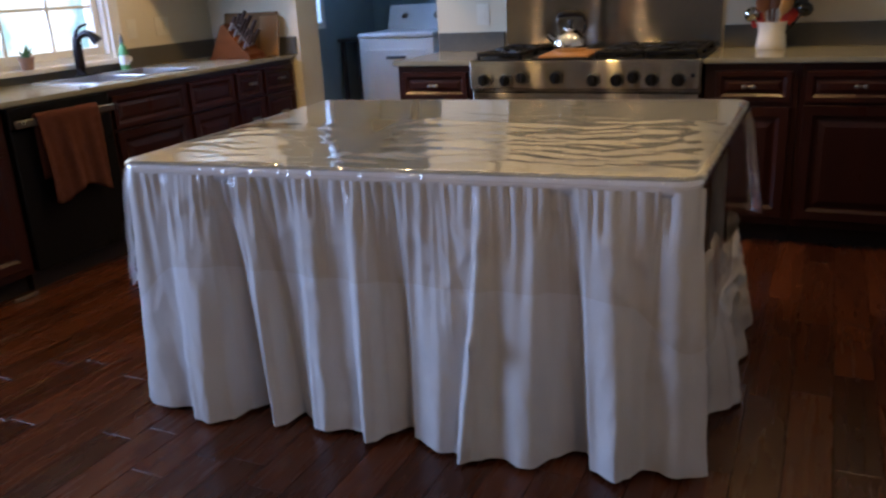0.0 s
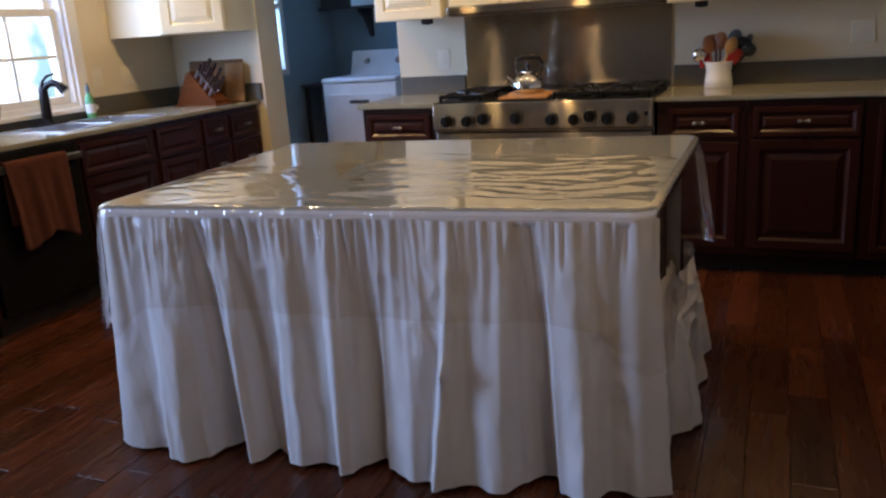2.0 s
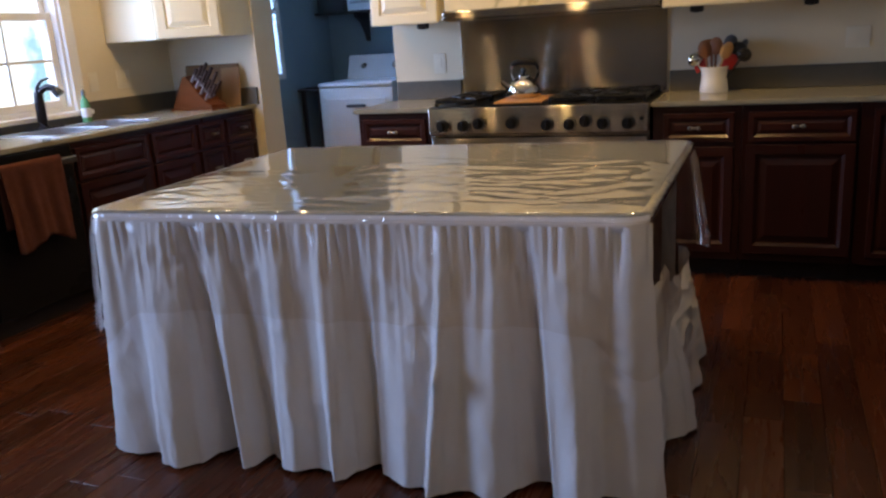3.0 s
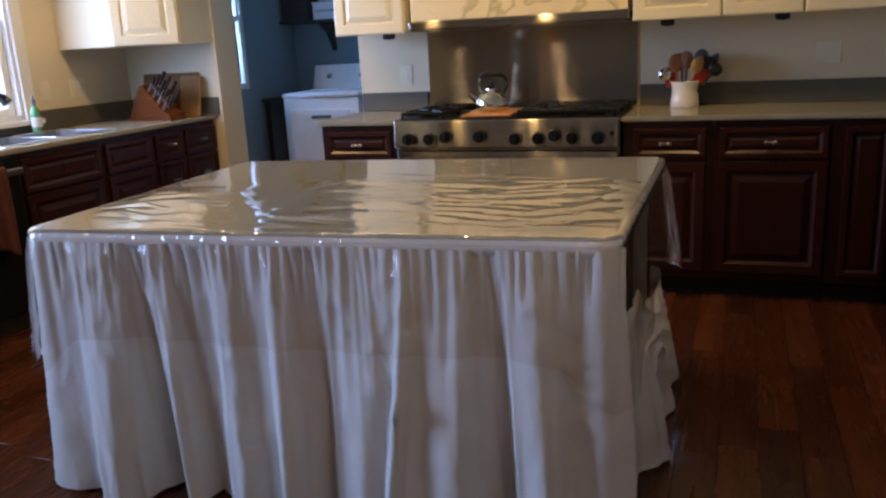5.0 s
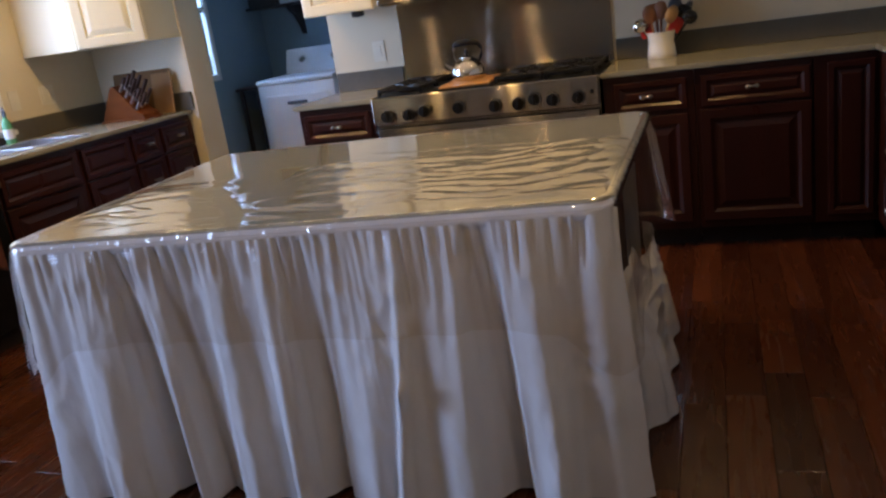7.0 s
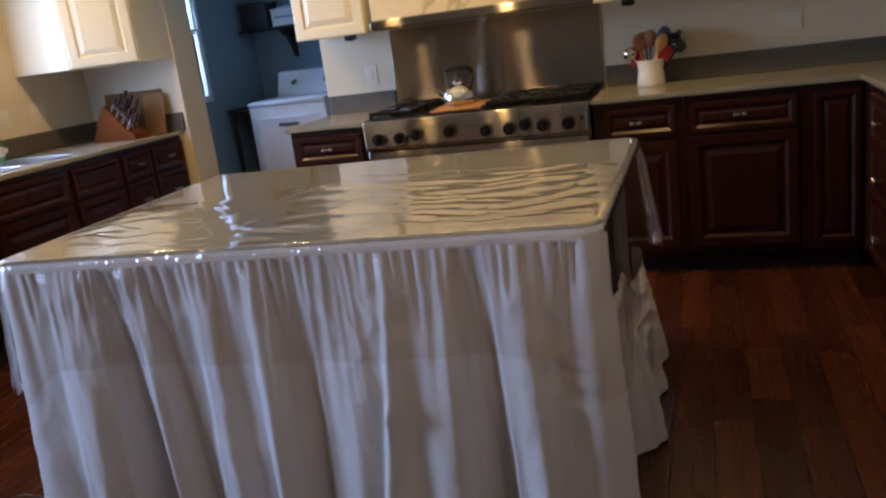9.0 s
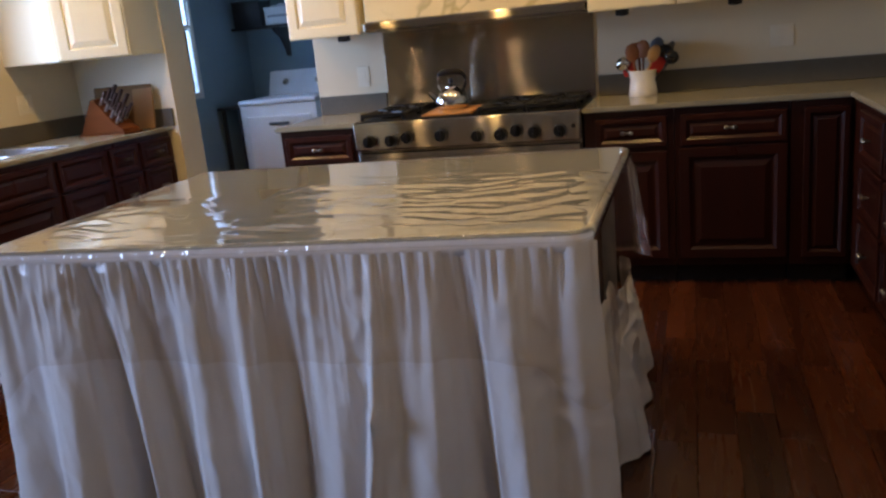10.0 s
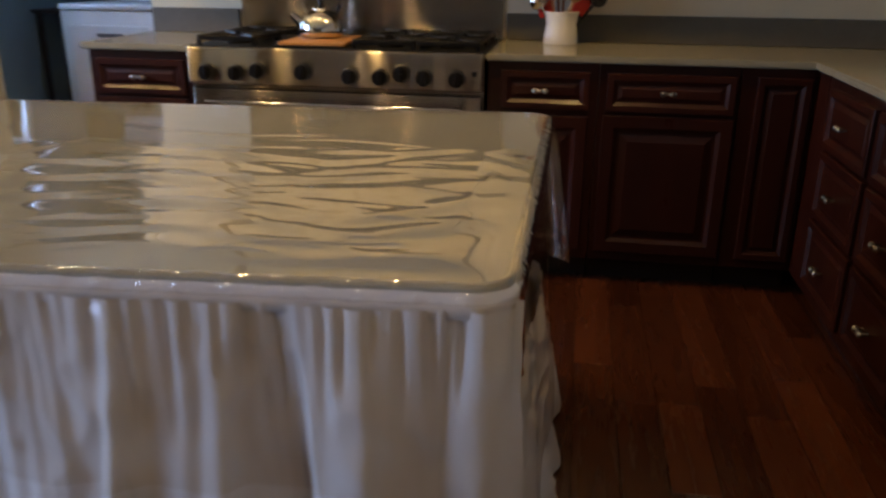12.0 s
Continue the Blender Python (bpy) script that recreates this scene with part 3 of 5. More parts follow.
UT = 2.28
upper_cabinet(-1.085, -0.640, 1.392, UT, "cream glazed upper cabinet with raised panel door beside the hood")
for a, b in ((0.632, 1.072), (1.072, 1.452), (1.452, 1.850), (1.850, 2.240)):
    upper_cabinet(a, b, 1.386, UT, "cream glazed upper cabinet with raised panel door")
upper_cabinet(2.240, 2.485, 1.386, UT, "narrow cream glazed upper cabinet at the wall's end")
# corner cabinet with a slanted door
cc = thing("corner_upper_cabinet", (WX, NY, 1.405), "cream corner upper cabinet with slanted raised panel door", "cabinet")
pts = [(0.001, -0.001), (0.001, -0.60), (0.42, -0.60), (0.745, -0.335), (0.745, -0.001)]
bm = B()
lo = [bm.verts.new((x, y, 0)) for x, y in pts]
hi = [bm.verts.new((x, y, UT - 1.405)) for x, y in pts]
bm.faces.new(lo)
bm.faces.new(hi)
for k in range(5):
    bm.faces.new((lo[k], lo[(k + 1) % 5], hi[(k + 1) % 5], hi[k]))
part("body", bm, M_CREAM, cc)
dw = math.hypot(0.325, 0.265)
turn = math.degrees(math.atan2(0.265, 0.325))
part("door", ringed(B(), dw - 0.02, UT - 1.42, CREAMDOOR), M_CREAM, cc, m=Matrix.Translation((0.42, -0.60, 0.0)) @ Matrix.Rotation(radians(turn), 4, "Z") @ Matrix.Translation((0.01, -0.001, 0)))
# under-cabinet puck lamps, switched off
for x in (-0.80, 0.80, 1.36, 1.95):
    p = thing("puck_light", (x, 0.40, 1.386 if x > 0 else 1.392), "small dark under-cabinet puck light, switched off", "puck light", "under-cabinet lights")
    part("housing", box(B(), (-0.035, -0.02, -0.030), (0.035, 0.02, 0.012), 0.008), M_BLACK, p)
    part("lens", lathe(B(), [(0, -0.033), (0.014, -0.033), (0.016, -0.029)], seg=16), M_GREYPL, p)

# hood and steel splash
hood = thing("range_hood", (0, NY, 1.40), "brushed steel range hood with veined cream cover", "range hood")
bm = B()
box(bm, (-0.615, -0.345, 0.0), (0.622, -0.001, 0.048), 0.008)
box(bm, (-0.600, -0.330, -0.006), (0.605, -0.01, 0.001))
part("canopy", bm, M_STEEL, hood)
part("cover", box(B(), (-0.600, -0.335, 0.050), (0.610, -0.001, UT - 1.40), 0.003), M_MARBLE, hood, "veined cream hood cover")
tagged(part("steel_splash", box(B(), (-0.632, NY - 0.008, 0.93), (0.625, NY - 0.0005, 1.392), 0.001), M_SPLASHSTEEL), "brushed stainless splash panel behind the range", "splash panel")

# ---- range ----
rg = thing("gas_range", (0, 0, 0), "wide stainless gas range with nine black knobs", "range")
bm = B()
box(bm, (-0.612, -0.005, 0.12), (0.612, 0.588, 0.905), 0.004)
part("body", bm, M_STEEL, rg)
bm = B()
box(bm, (-0.612, -0.062, 0.775), (0.612, -0.006, 0.925), 0.010, seg=3)
part("control_panel", bm, M_STEEL, rg, smooth=0.6)
bm = B()
box(bm, (-0.605, -0.040, 0.20), (0.605, -0.006, 0.755), 0.006)
door = part("oven_door", bm, M_STEEL, rg)
bm = B()
rod(bm, (-0.53, -0.085, 0.705), (0.53, -0.085, 0.705), 0.013)
for x in (-0.50, 0.50):
    rod(bm, (x, -0.085, 0.705), (x, -0.04, 0.705), 0.009)
part("handle", bm, M_CHROME, door, smooth=0.7)
part("cooktop", box(B(), (-0.606, -0.045, 0.9055), (0.606, 0.575, 0.928), 0.004), M_IRON, rg, "black cooktop pan")
part("back_guard", box(B(), (-0.606, 0.545, 0.9285), (0.606, 0.586, 0.965), 0.004), M_STEEL, rg)
for x in (-0.61, 0.585):
    part("toe_leg", box(B(), (x, 0.02, -0.006), (x + 0.025, 0.05, 0.12)), M_BLACK, rg)
for x, z in ((-0.52, 0.826), (-0.395, 0.826), (-0.302, 0.838), (-0.113, 0.838), (0.083, 0.826), (0.206, 0.826), (0.290, 0.842), (0.382, 0.829), (0.511, 0.828)):
    kb = B()
    rod(kb, (x, -0.062, z), (x, -0.067, z), 0.0365, 0.035, seg=24)
    part("bezel", kb, M_STEEL, rg, "steel knob bezel", smooth=0.7)
    kb = B()
    rod(kb, (x, -0.068, z), (x, -0.098, z), 0.0335, 0.030, seg=24)
    box(kb, (x - 0.006, -0.108, z - 0.026), (x + 0.006, -0.097, z + 0.026), 0.003)
    part("knob", kb, M_KNOB, rg, "black control knob", smooth=0.6)
part("badge", box(B(), (0.568, -0.064, 0.838), (0.588, -0.061, 0.858), 0.001), M_BLACK, rg, "small dark indicator")
part("griddle", box(B(), (-0.262, -0.035, 0.9285), (0.045, 0.530, 0.935), 0.004), M_IRON, rg, "flat iron griddle plate")
for x in (-0.455, 0.205, 0.465):
    for y in (0.12, 0.40):
        g = B()
        for sx in (-0.122, 0.122):
            box(g, (x + sx - 0.007, y - 0.132, 0.946), (x + sx + 0.007, y + 0.132, 0.966), 0.004, seg=1)
        for sy in (-0.130, 0.130):
            box(g, (x - 0.122, y + sy - 0.007, 0.946), (x + 0.122, y + sy + 0.007, 0.966), 0.004, seg=1)
        for a in range(8):
            dx, dy = math.cos(math.pi * a / 4), math.sin(math.pi * a / 4)
            far_x, far_y = max(-0.120, min(0.120, dx * 0.18)), max(-0.128, min(0.128, dy * 0.18))
            tube(g, [(x + dx * 0.035, y + dy * 0.035, 0.962), (x + far_x, y + far_y, 0.962)], 0.0065, 6)
        for xx in (x - 0.12, x + 0.12):
            for yy in (y - 0.125, y + 0.125):
                box(g, (xx - 0.008, yy - 0.008, 0.926), (xx + 0.008, yy + 0.008, 0.951))
        part("grate", g, M_IRON, rg, "cast iron burner grate")
        part("burner", lathe(B(), [(0.056, 0.9275), (0.054, 0.938), (0.040, 0.940), (0.038, 0.950), (0.0, 0.952)], (x, y, 0), 20), M_IRON, rg, "black burner cap", smooth=0.7)

# cutting board on the grates, and the kettle
cb = thing("cutting_board", facing(-0.100, 0.155, 4, 0.9355), "thin maple cutting board lying on the range grates", "cutting board")
part("board", box(B(), (-0.135, -0.190, 0), (0.135, 0.190, 0.013), 0.004), M_BOARD, cb)
kt = thing("kettle", facing(-0.120, 0.215, 0, 0.949) @ Matrix.Scale(0.92, 4), "polished steel tea kettle with black handle", "kettle")
prof = [(0.0, 0.0), (0.088, 0.0), (0.099, 0.008), (0.103, 0.030), (0.098, 0.062), (0.084, 0.092), (0.062, 0.114), (0.044, 0.122), (0.042, 0.126), (0.0, 0.126)]
part("body", lathe(B(), prof, seg=40), M_CHROME, kt, smooth=0.8)
lid = part("lid", lathe(B(), [(0.041, 0.1265), (0.040, 0.131), (0.022, 0.138), (0.0, 0.140)], seg=28), M_CHROME, kt, smooth=0.8)
part("lid_knob", lathe(B(), [(0.007, 0.139), (0.008, 0.150), (0.015, 0.156), (0.014, 0.176), (0.0, 0.182)], seg=18), M_BLACK, lid, smooth=0.8)
part("spout", tube(B(), [(-0.082, -0.02, 0.060), (-0.105, -0.026, 0.078), (-0.124, -0.031, 0.096), (-0.132, -0.033, 0.104)], [0.022, 0.018, 0.014, 0.012], 14), M_CHROME, kt, smooth=0.8)
post = [(0.070, 0.0, 0.098), (0.090, 0.004, 0.140), (0.090, 0.004, 0.175), (0.076, 0.003, 0.202)]
part("bracket", tube(B(), post, [0.007, 0.009, 0.010, 0.011], 10), M_KNOB, kt, smooth=0.8)
part("bracket", tube(B(), [(-0.9 * x, y, z) for x, y, z in post], [0.005, 0.005, 0.006, 0.009], 10), M_NICKEL, kt, "steel handle bracket", smooth=0.8)
part("handle", tube(B(), [(-0.076, 0.0, 0.200), (-0.052, 0.0, 0.212), (0.0, 0.0, 0.218), (0.052, 0.0, 0.214), (0.080, 0.003, 0.200)], [0.012, 0.019, 0.021, 0.019, 0.013], 14), M_KNOB, kt, smooth=0.8)

# crock of utensils
ck = thing("utensil_crock", (0.890, 0.485, TOP), "white glazed crock with a flared rim", "crock")
part("crock", lathe(B(), [(0, 0), (0.074, 0), (0.077, 0.006), (0.072, 0.045), (0.067, 0.085), (0.072, 0.122), (0.077, 0.134), (0.074, 0.137), (0.068, 0.128), (0.062, 0.085), (0.068, 0.020), (0, 0.015)], seg=36), M_CROCK, ck, smooth=0.7)


def utensil(name, material, base, tip, head, label, turn=0):
    p, q = Vector(base), Vector(tip)
    u = thing(name, p, label, "utensil", "kitchen utensils in the crock")
    q = q - p
    part("shaft", tube(B(), [(0, 0, 0), q * 0.5, q], [0.006, 0.006, 0.007], 10), M_SPOONL if material is M_SPOONL else material, u, smooth=0.8)
    bm = B()
    up = q.normalized()
    across = Vector((0, 1, 0)).cross(up).normalized()
    r = Matrix((across, up.cross(across), up)).transposed().to_4x4() @ Matrix.Rotation(radians(turn), 4, "Z")
    if head == "spoon":
        ball(bm, q + q.normalized() * 0.032, 0.052, (0.72, 0.24, 0.95), 16, r)
    elif head == "turner":
        box(bm, (-0.036, -0.004, -0.005), (0.036, 0.004, 0.078), 0.004, m=Matrix.Translation(q) @ r)
    else:
        ball(bm, q + q.normalized() * 0.03, 0.05, (0.9, 0.6, 0.75), 16, r)
    part("head", bm, material, u, smooth=0.8)


C = Vector((0.890, 0.485, TOP))
for name, ma, b, tp, hd, lab, tn in (
        ("wooden_spoon", M_SPOON, (-0.02, 0.0, 0.03), (-0.046, -0.020, 0.200), "spoon", "dark wooden spoon standing in the crock", 8),
        ("wooden_spoon", M_SPOON, (0.0, 0.02, 0.03), (0.004, 0.030, 0.212), "spoon", "brown wooden spoon standing in the crock", -12),
        ("wooden_spatula", M_SPOON, (-0.01, 0.02, 0.03), (-0.020, 0.045, 0.205), "turner", "brown wooden spatula standing in the crock", 15),
        ("wooden_spoon", M_SPOONL, (-0.01, -0.02, 0.03), (0.052, -0.036, 0.190), "spoon", "pale wooden spoon standing in the crock", 35),
        ("spatula", M_RED, (0.02, 0.0, 0.03), (0.066, -0.004, 0.128), "turner", "red silicone spatula standing in the crock", 12),
        ("spatula", M_RED, (-0.03, 0.0, 0.03), (-0.062, 0.010, 0.118), "turner", "small red spatula standing in the crock", 0),
        ("ladle", M_CHROME, (-0.03, 0.01, 0.03), (-0.088, 0.01, 0.150), "ladle", "round steel ladle standing in the crock", 0),
        ("nylon_turner", M_GREYPL, (0.02, 0.02, 0.03), (0.070, 0.030, 0.222), "spoon", "grey nylon spoon standing in the crock", 10),
        ("nylon_spoon", M_BLACK, (0.03, 0.01, 0.03), (0.112, 0.0, 0.198), "ladle", "black nylon ladle standing in the crock", 0),
        ("nylon_spoon", M_BLACK, (0.03, -0.01, 0.03), (0.135, -0.01, 0.168), "ladle", "black nylon spoon standing in the crock", 40),
        ("nylon_turner", M_BLACK, (0.02, 0.02, 0.03), (0.092, 0.040, 0.185), "turner", "black nylon turner standing in the crock", -8),
        ("whisk", M_GREYPL, (0.0, 0.03, 0.03), (0.120, 0.045, 0.205), "spoon", "grey handled whisk standing in the crock", 60)):
    utensil(name, ma, C + Vector(b), C + Vector(tp), hd, lab, tn)


# switches and outlets
def plate(name, m, w, h, rockers, label):
    p = thing(name, m, label, "wall plate", kind="")
    part("plate", box(B(), (-w / 2, -0.006, -h / 2), (w / 2, -0.0005, h / 2), 0.003), M_PLATE, p)
    n = len(rockers)
    for k, kind in enumerate(rockers):
        x = (k - (n - 1) / 2) * 0.046
        if kind == "rocker":
            part("rocker", box(B(), (x - 0.016, -0.010, -0.033), (x + 0.016, -0.0055, 0.033), 0.003), M_PLATE, p)
        else:
            for dz in (-0.02, 0.02):
                part("socket", box(B(), (x - 0.016, -0.008, dz - 0.014), (x + 0.016, -0.0055, dz + 0.014), 0.003), M_PLATE, p)
    return p


plate("light_switch", facing(-0.785, NY, 0, 1.145), 0.082, 0.124, ["rocker"], "white light switch on the wall beside the range")
plate("wall_outlet", facing(1.600, NY, 0, 1.178), 0.116, 0.112, ["socket", "socket"], "cream double wall outlet over the counter")
plate("wall_outlet", facing(WX, -0.166, 90, 1.165), 0.078, 0.120, ["socket"], "white outlet beside the kitchen window")
plate("wall_outlet", facing(WX, 0.105, 90, 1.165), 0.124, 0.120, ["socket", "rocker"], "cream outlet plate under the corner cabinet")

# ---- sink run things ----
sk = thing("kitchen_sink", (0, 0, TOP), "double-bowl stainless steel drop-in sink", "sink")
bm = B()
mid = (SK[2] + SK[3]) / 2 + 0.02
x0, x1 = SK[0] + 0.001, SK[1] - 0.001
for a, b in (((x0 - 0.015, SK[2] - 0.013), (x1 + 0.015, SK[2] + 0.03)), ((x0 - 0.015, SK[3] - 0.03), (x1 + 0.015, SK[3] + 0.013)),
             ((x0 - 0.015, SK[2] + 0.03), (x0 + 0.06, SK[3] - 0.03)), ((x1 - 0.03, SK[2] + 0.03), (x1 + 0.015, SK[3] - 0.03)),
             ((x0 + 0.06, mid - 0.02), (x1 - 0.03, mid + 0.02))):
    box(bm, (a[0], a[1], 0.0005), (b[0], b[1], 0.006), 0.002)
part("rim", bm, M_SINK, sk)
for ya, yb in ((SK[2] + 0.03, mid - 0.02), (mid + 0.02, SK[3] - 0.03)):
    bm = B()
    bx0, bx1 = x0 + 0.06, x1 - 0.03
    t = 0.003
    box(bm, (bx0, ya, -0.18), (bx1, yb, -0.177))
    box(bm, (bx0 - t, ya, -0.18), (bx0, yb, 0.001))
    box(bm, (bx1, ya, -0.18), (bx1 + t, yb, 0.001))
    box(bm, (bx0, ya - t, -0.18), (bx1, ya, 0.001))
    box(bm, (bx0, yb, -0.18), (bx1, yb + t, 0.001))
    bowl = part("bowl", bm, M_SINK, sk)
    part("drain", lathe(B(), [(0.045, -0.1765), (0.040, -0.174), (0.0, -0.1755)], ((bx0 + bx1) / 2, (ya + yb) / 2, 0), 20), M_CHROME, bowl)
fc = thing("faucet", (-2.79, -0.735, TOP + 0.006), "dark bronze pull-out kitchen faucet with lever", "faucet")
part("base_plate", box(B(), (-0.028, -0.13, 0), (0.028, 0.13, 0.008), 0.004), M_BRONZE, fc)
part("column", tube(B(), [(0, 0, 0.008), (0, 0, 0.05), (0.002, 0, 0.15), (0.004, 0.002, 0.215)], [0.036, 0.030, 0.028, 0.025], 18), M_BRONZE, fc, smooth=0.8)
part("spout", tube(B(), [(0.0, 0.0, 0.19), (0.02, 0.018, 0.228), (0.05, 0.036, 0.240), (0.080, 0.052, 0.228)], [0.019, 0.019, 0.021, 0.023], 16), M_BRONZE, fc, smooth=0.8)
part("spray_head", tube(B(), [(0.080, 0.052, 0.228), (0.105, 0.066, 0.190)], [0.024, 0.031], 16), M_BRONZE, fc, smooth=0.8)
part("lever", tube(B(), [(0.0, -0.005, 0.215), (0.006, 0.004, 0.250), (0.030, 0.020, 0.280), (0.066, 0.042, 0.292)], [0.013, 0.010, 0.008, 0.006], 10), M_BRONZE, fc, smooth=0.8)
sb = thing("soap_bottle", Matrix.Translation((-2.80, -0.385, TOP)) @ Matrix.Diagonal((0.9, 0.9, 1.2, 1)), "clear green dish soap bottle by the sink", "soap bottle")
part("bottle", lathe(B(), [(0, 0), (0.030, 0), (0.033, 0.008), (0.033, 0.085), (0.026, 0.115), (0.012, 0.130), (0.012, 0.140), (0, 0.140)], seg=22), M_SOAP, sb, smooth=0.7)
part("label_band", lathe(B(), [(0.0336, 0.030), (0.0336, 0.078)], seg=22), M_WHITEPL, sb, smooth=0.7)
part("cap", lathe(B(), [(0.014, 0.140), (0.014, 0.165), (0.006, 0.172), (0.005, 0.185), (0, 0.186)], seg=16), M_GREYPL, sb, smooth=0.7)
pp = thing("potted_plant", (-2.862, -1.03, 1.0), "small plant in a terracotta pot on the window sill", "plant")
part("pot", lathe(B(), [(0, 0), (0.030, 0), (0.040, 0.055), (0.043, 0.055), (0.043, 0.068), (0.036, 0.068), (0.034, 0.055), (0, 0.052)], seg=20), M_POT, pp, smooth=0.6)
rnd = random.Random(5)
for k in range(26):
    a, e, l = rnd.uniform(0, 6.28), rnd.uniform(0.4, 1.35), rnd.uniform(0.04, 0.10)
    bm = B()
    tip = Vector((math.cos(a) * math.cos(e), math.sin(a) * math.cos(e), math.sin(e))) * l
    side = Vector((-math.sin(a), math.cos(a), 0)) * 0.010
    o = Vector((0, 0, 0.054))
    va = [bm.verts.new(o + p) for p in (Vector((0, 0, 0)), tip * 0.55 + side + Vector((0, 0, 0.008)), tip, tip * 0.55 - side + Vector((0, 0, 0.008)))]
    bm.faces.new(va)
    part("leaf", bm, M_LEAF, pp)

# dishwasher with a towel on its bar
dw_ = thing("dishwasher", facing(WF, -1.70, 90), "black dishwasher with a steel towel bar", "dishwasher")
part("door", box(B(), (0.004, -0.022, 0.105), (0.602, 0.56, 0.790), 0.006), M_BLACKAPP, dw_)
part("control_panel", box(B(), (0.004, -0.026, 0.793), (0.602, 0.56, 0.894), 0.006), M_BLACKAPP, dw_)
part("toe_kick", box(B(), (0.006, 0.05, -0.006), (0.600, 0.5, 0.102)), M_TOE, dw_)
bm = B()
box(bm, (0.010, -0.066, 0.800), (0.596, -0.052, 0.836), 0.006)
for x in (0.03, 0.56):
    box(bm, (x, -0.056, 0.808), (x + 0.02, -0.02, 0.828))
part("handle", bm, M_NICKEL, dw_, "flat brushed steel towel bar")


def hanging_towel(m, w, front, back, label):
    t = thing("dish_towel", m, label, "towel")
    bm = B()
    nu, nv = 36, 44
    total = front + back + 0.05
    grid = []
    for j in range(nv + 1):
        s = total * j / nv
        row = []
        for i in range(nu + 1):
            u = i / nu
            wav = 0.010 * math.sin(u * 14 + 1.3) + 0.006 * math.sin(u * 31 + s * 6)
            if s < front:
                d = front - s
                x = (u - 0.5) * w * (1 - 0.05 * math.sin(d * 5)) + 0.02 * d
                drop = -d - (0.030 * math.sin(u * 7 + 0.5) * (d / front) ** 2)
                p = (x, -0.014 - wav * min(1, d * 5) - 0.012, drop)
            elif s < front + 0.05:
                a = math.pi * (s - front) / 0.05
                p = ((u - 0.5) * w, -0.026 * math.cos(a) * 0.5 - 0.013, 0.016 * math.sin(a))
            else:
                d = s - front - 0.05
                p = ((u - 0.5) * w * 0.98, 0.002 + wav * 0.2 * min(1, d * 5), -d)
            row.append(bm.verts.new(p))
        grid.append(row)
    for j in range(nv):
        for i in range(nu):
            bm.faces.new((grid[j][i], grid[j][i + 1], grid[j + 1][i + 1], grid[j + 1][i]))
    cl = part("cloth", bm, M_TOWEL, t, smooth=3.0)
    mod = cl.modifiers.new("thickness", "SOLIDIFY")
    mod.thickness, mod.offset = 0.004, 0
    return t


hanging_towel(facing(WF + 0.052, -1.405, 90, 0.840), 0.37, 0.40, 0.30, "terracotta dish towel hung over the dishwasher bar")

vent = thing("toe_kick_vent", (WF + 0.02, -1.80, 0), "small pale metal vent strip at the cabinet foot", "vent")
part("strip", box(B(), (0.0, -0.065, 0.002), (0.012, 0.065, 0.024), 0.003), M_NICKEL, vent)

# knife block with knives, and the boards behind it
kb_ = thing("knife_block", facing(-2.470, 0.32, -6, TOP), "slanted acacia knife block full of knives", "knife block")
bm = B()
prof = [(-0.19, 0.0), (0.16, 0.0), (0.16, 0.035), (0.10, 0.062), (-0.045, 0.232), (-0.075, 0.224), (-0.19, 0.03)]
lo = [bm.verts.new((x, -0.075, z)) for x, z in prof]
hi = [bm.verts.new((x, 0.075, z)) for x, z in prof]
bm.faces.new(lo)
bm.faces.new(hi)
for k in range(len(prof)):
    j = (k + 1) % len(prof)
    bm.faces.new((lo[k], lo[j], hi[j], hi[k]))
bmesh.ops.bevel(bm, geom=bm.edges[:], offset=0.004, segments=2, affect="EDGES")
part("block", bm, M_BLOCK, kb_)
part("foot", box(B(), (-0.205, -0.085, 0), (0.175, 0.085, 0.014), 0.004), M_BLOCK, kb_)
n = Vector((0.60, 0, 0.80))
for k in range(12):
    row, col = divmod(k, 4)
    a = 0.04 + 0.24 * col + 0.05 * row
    p = Vector((0.10 - 0.145 * a, -0.052 + 0.05 * row, 0.062 + 0.170 * a))
    L = (0.105, 0.125, 0.150)[row] - 0.012 * (k % 3)
    steel = 0.058 if row == 0 else 0.018
    bm = B()
    turnm = Matrix.Translation(p) @ n.to_track_quat("Z", "Y").to_matrix().to_4x4()
    box(bm, (-0.012, -0.009, steel), (0.012, 0.009, L), 0.005, m=turnm)
    kn = part("knife_handle", bm, M_HANDLE, kb_)
    bm = B()
    box(bm, (-0.009, -0.0075, -0.004), (0.009, 0.0075, steel + 0.002), 0.002, m=turnm)
    part("bolster", bm, M_NICKEL, kn)
for dx, w, h, tilt, dy, lab in ((-2.545, 0.46, 0.295, 9, 0.542, "wide maple cutting board leaning on the wall"), (-2.365, 0.16, 0.270, 9, 0.515, "small maple cutting board leaning on a wider one")):
    b = thing("cutting_board", Matrix.Translation((dx, dy, TOP)) @ Matrix.Rotation(radians(-tilt), 4, "X"), lab, "cutting board")
    part("board", box(B(), (-w / 2, -0.009, 0.0), (w / 2, 0.009, h), 0.008), M_OLDBOARD if w > 0.3 else M_PALEBOARD, b)

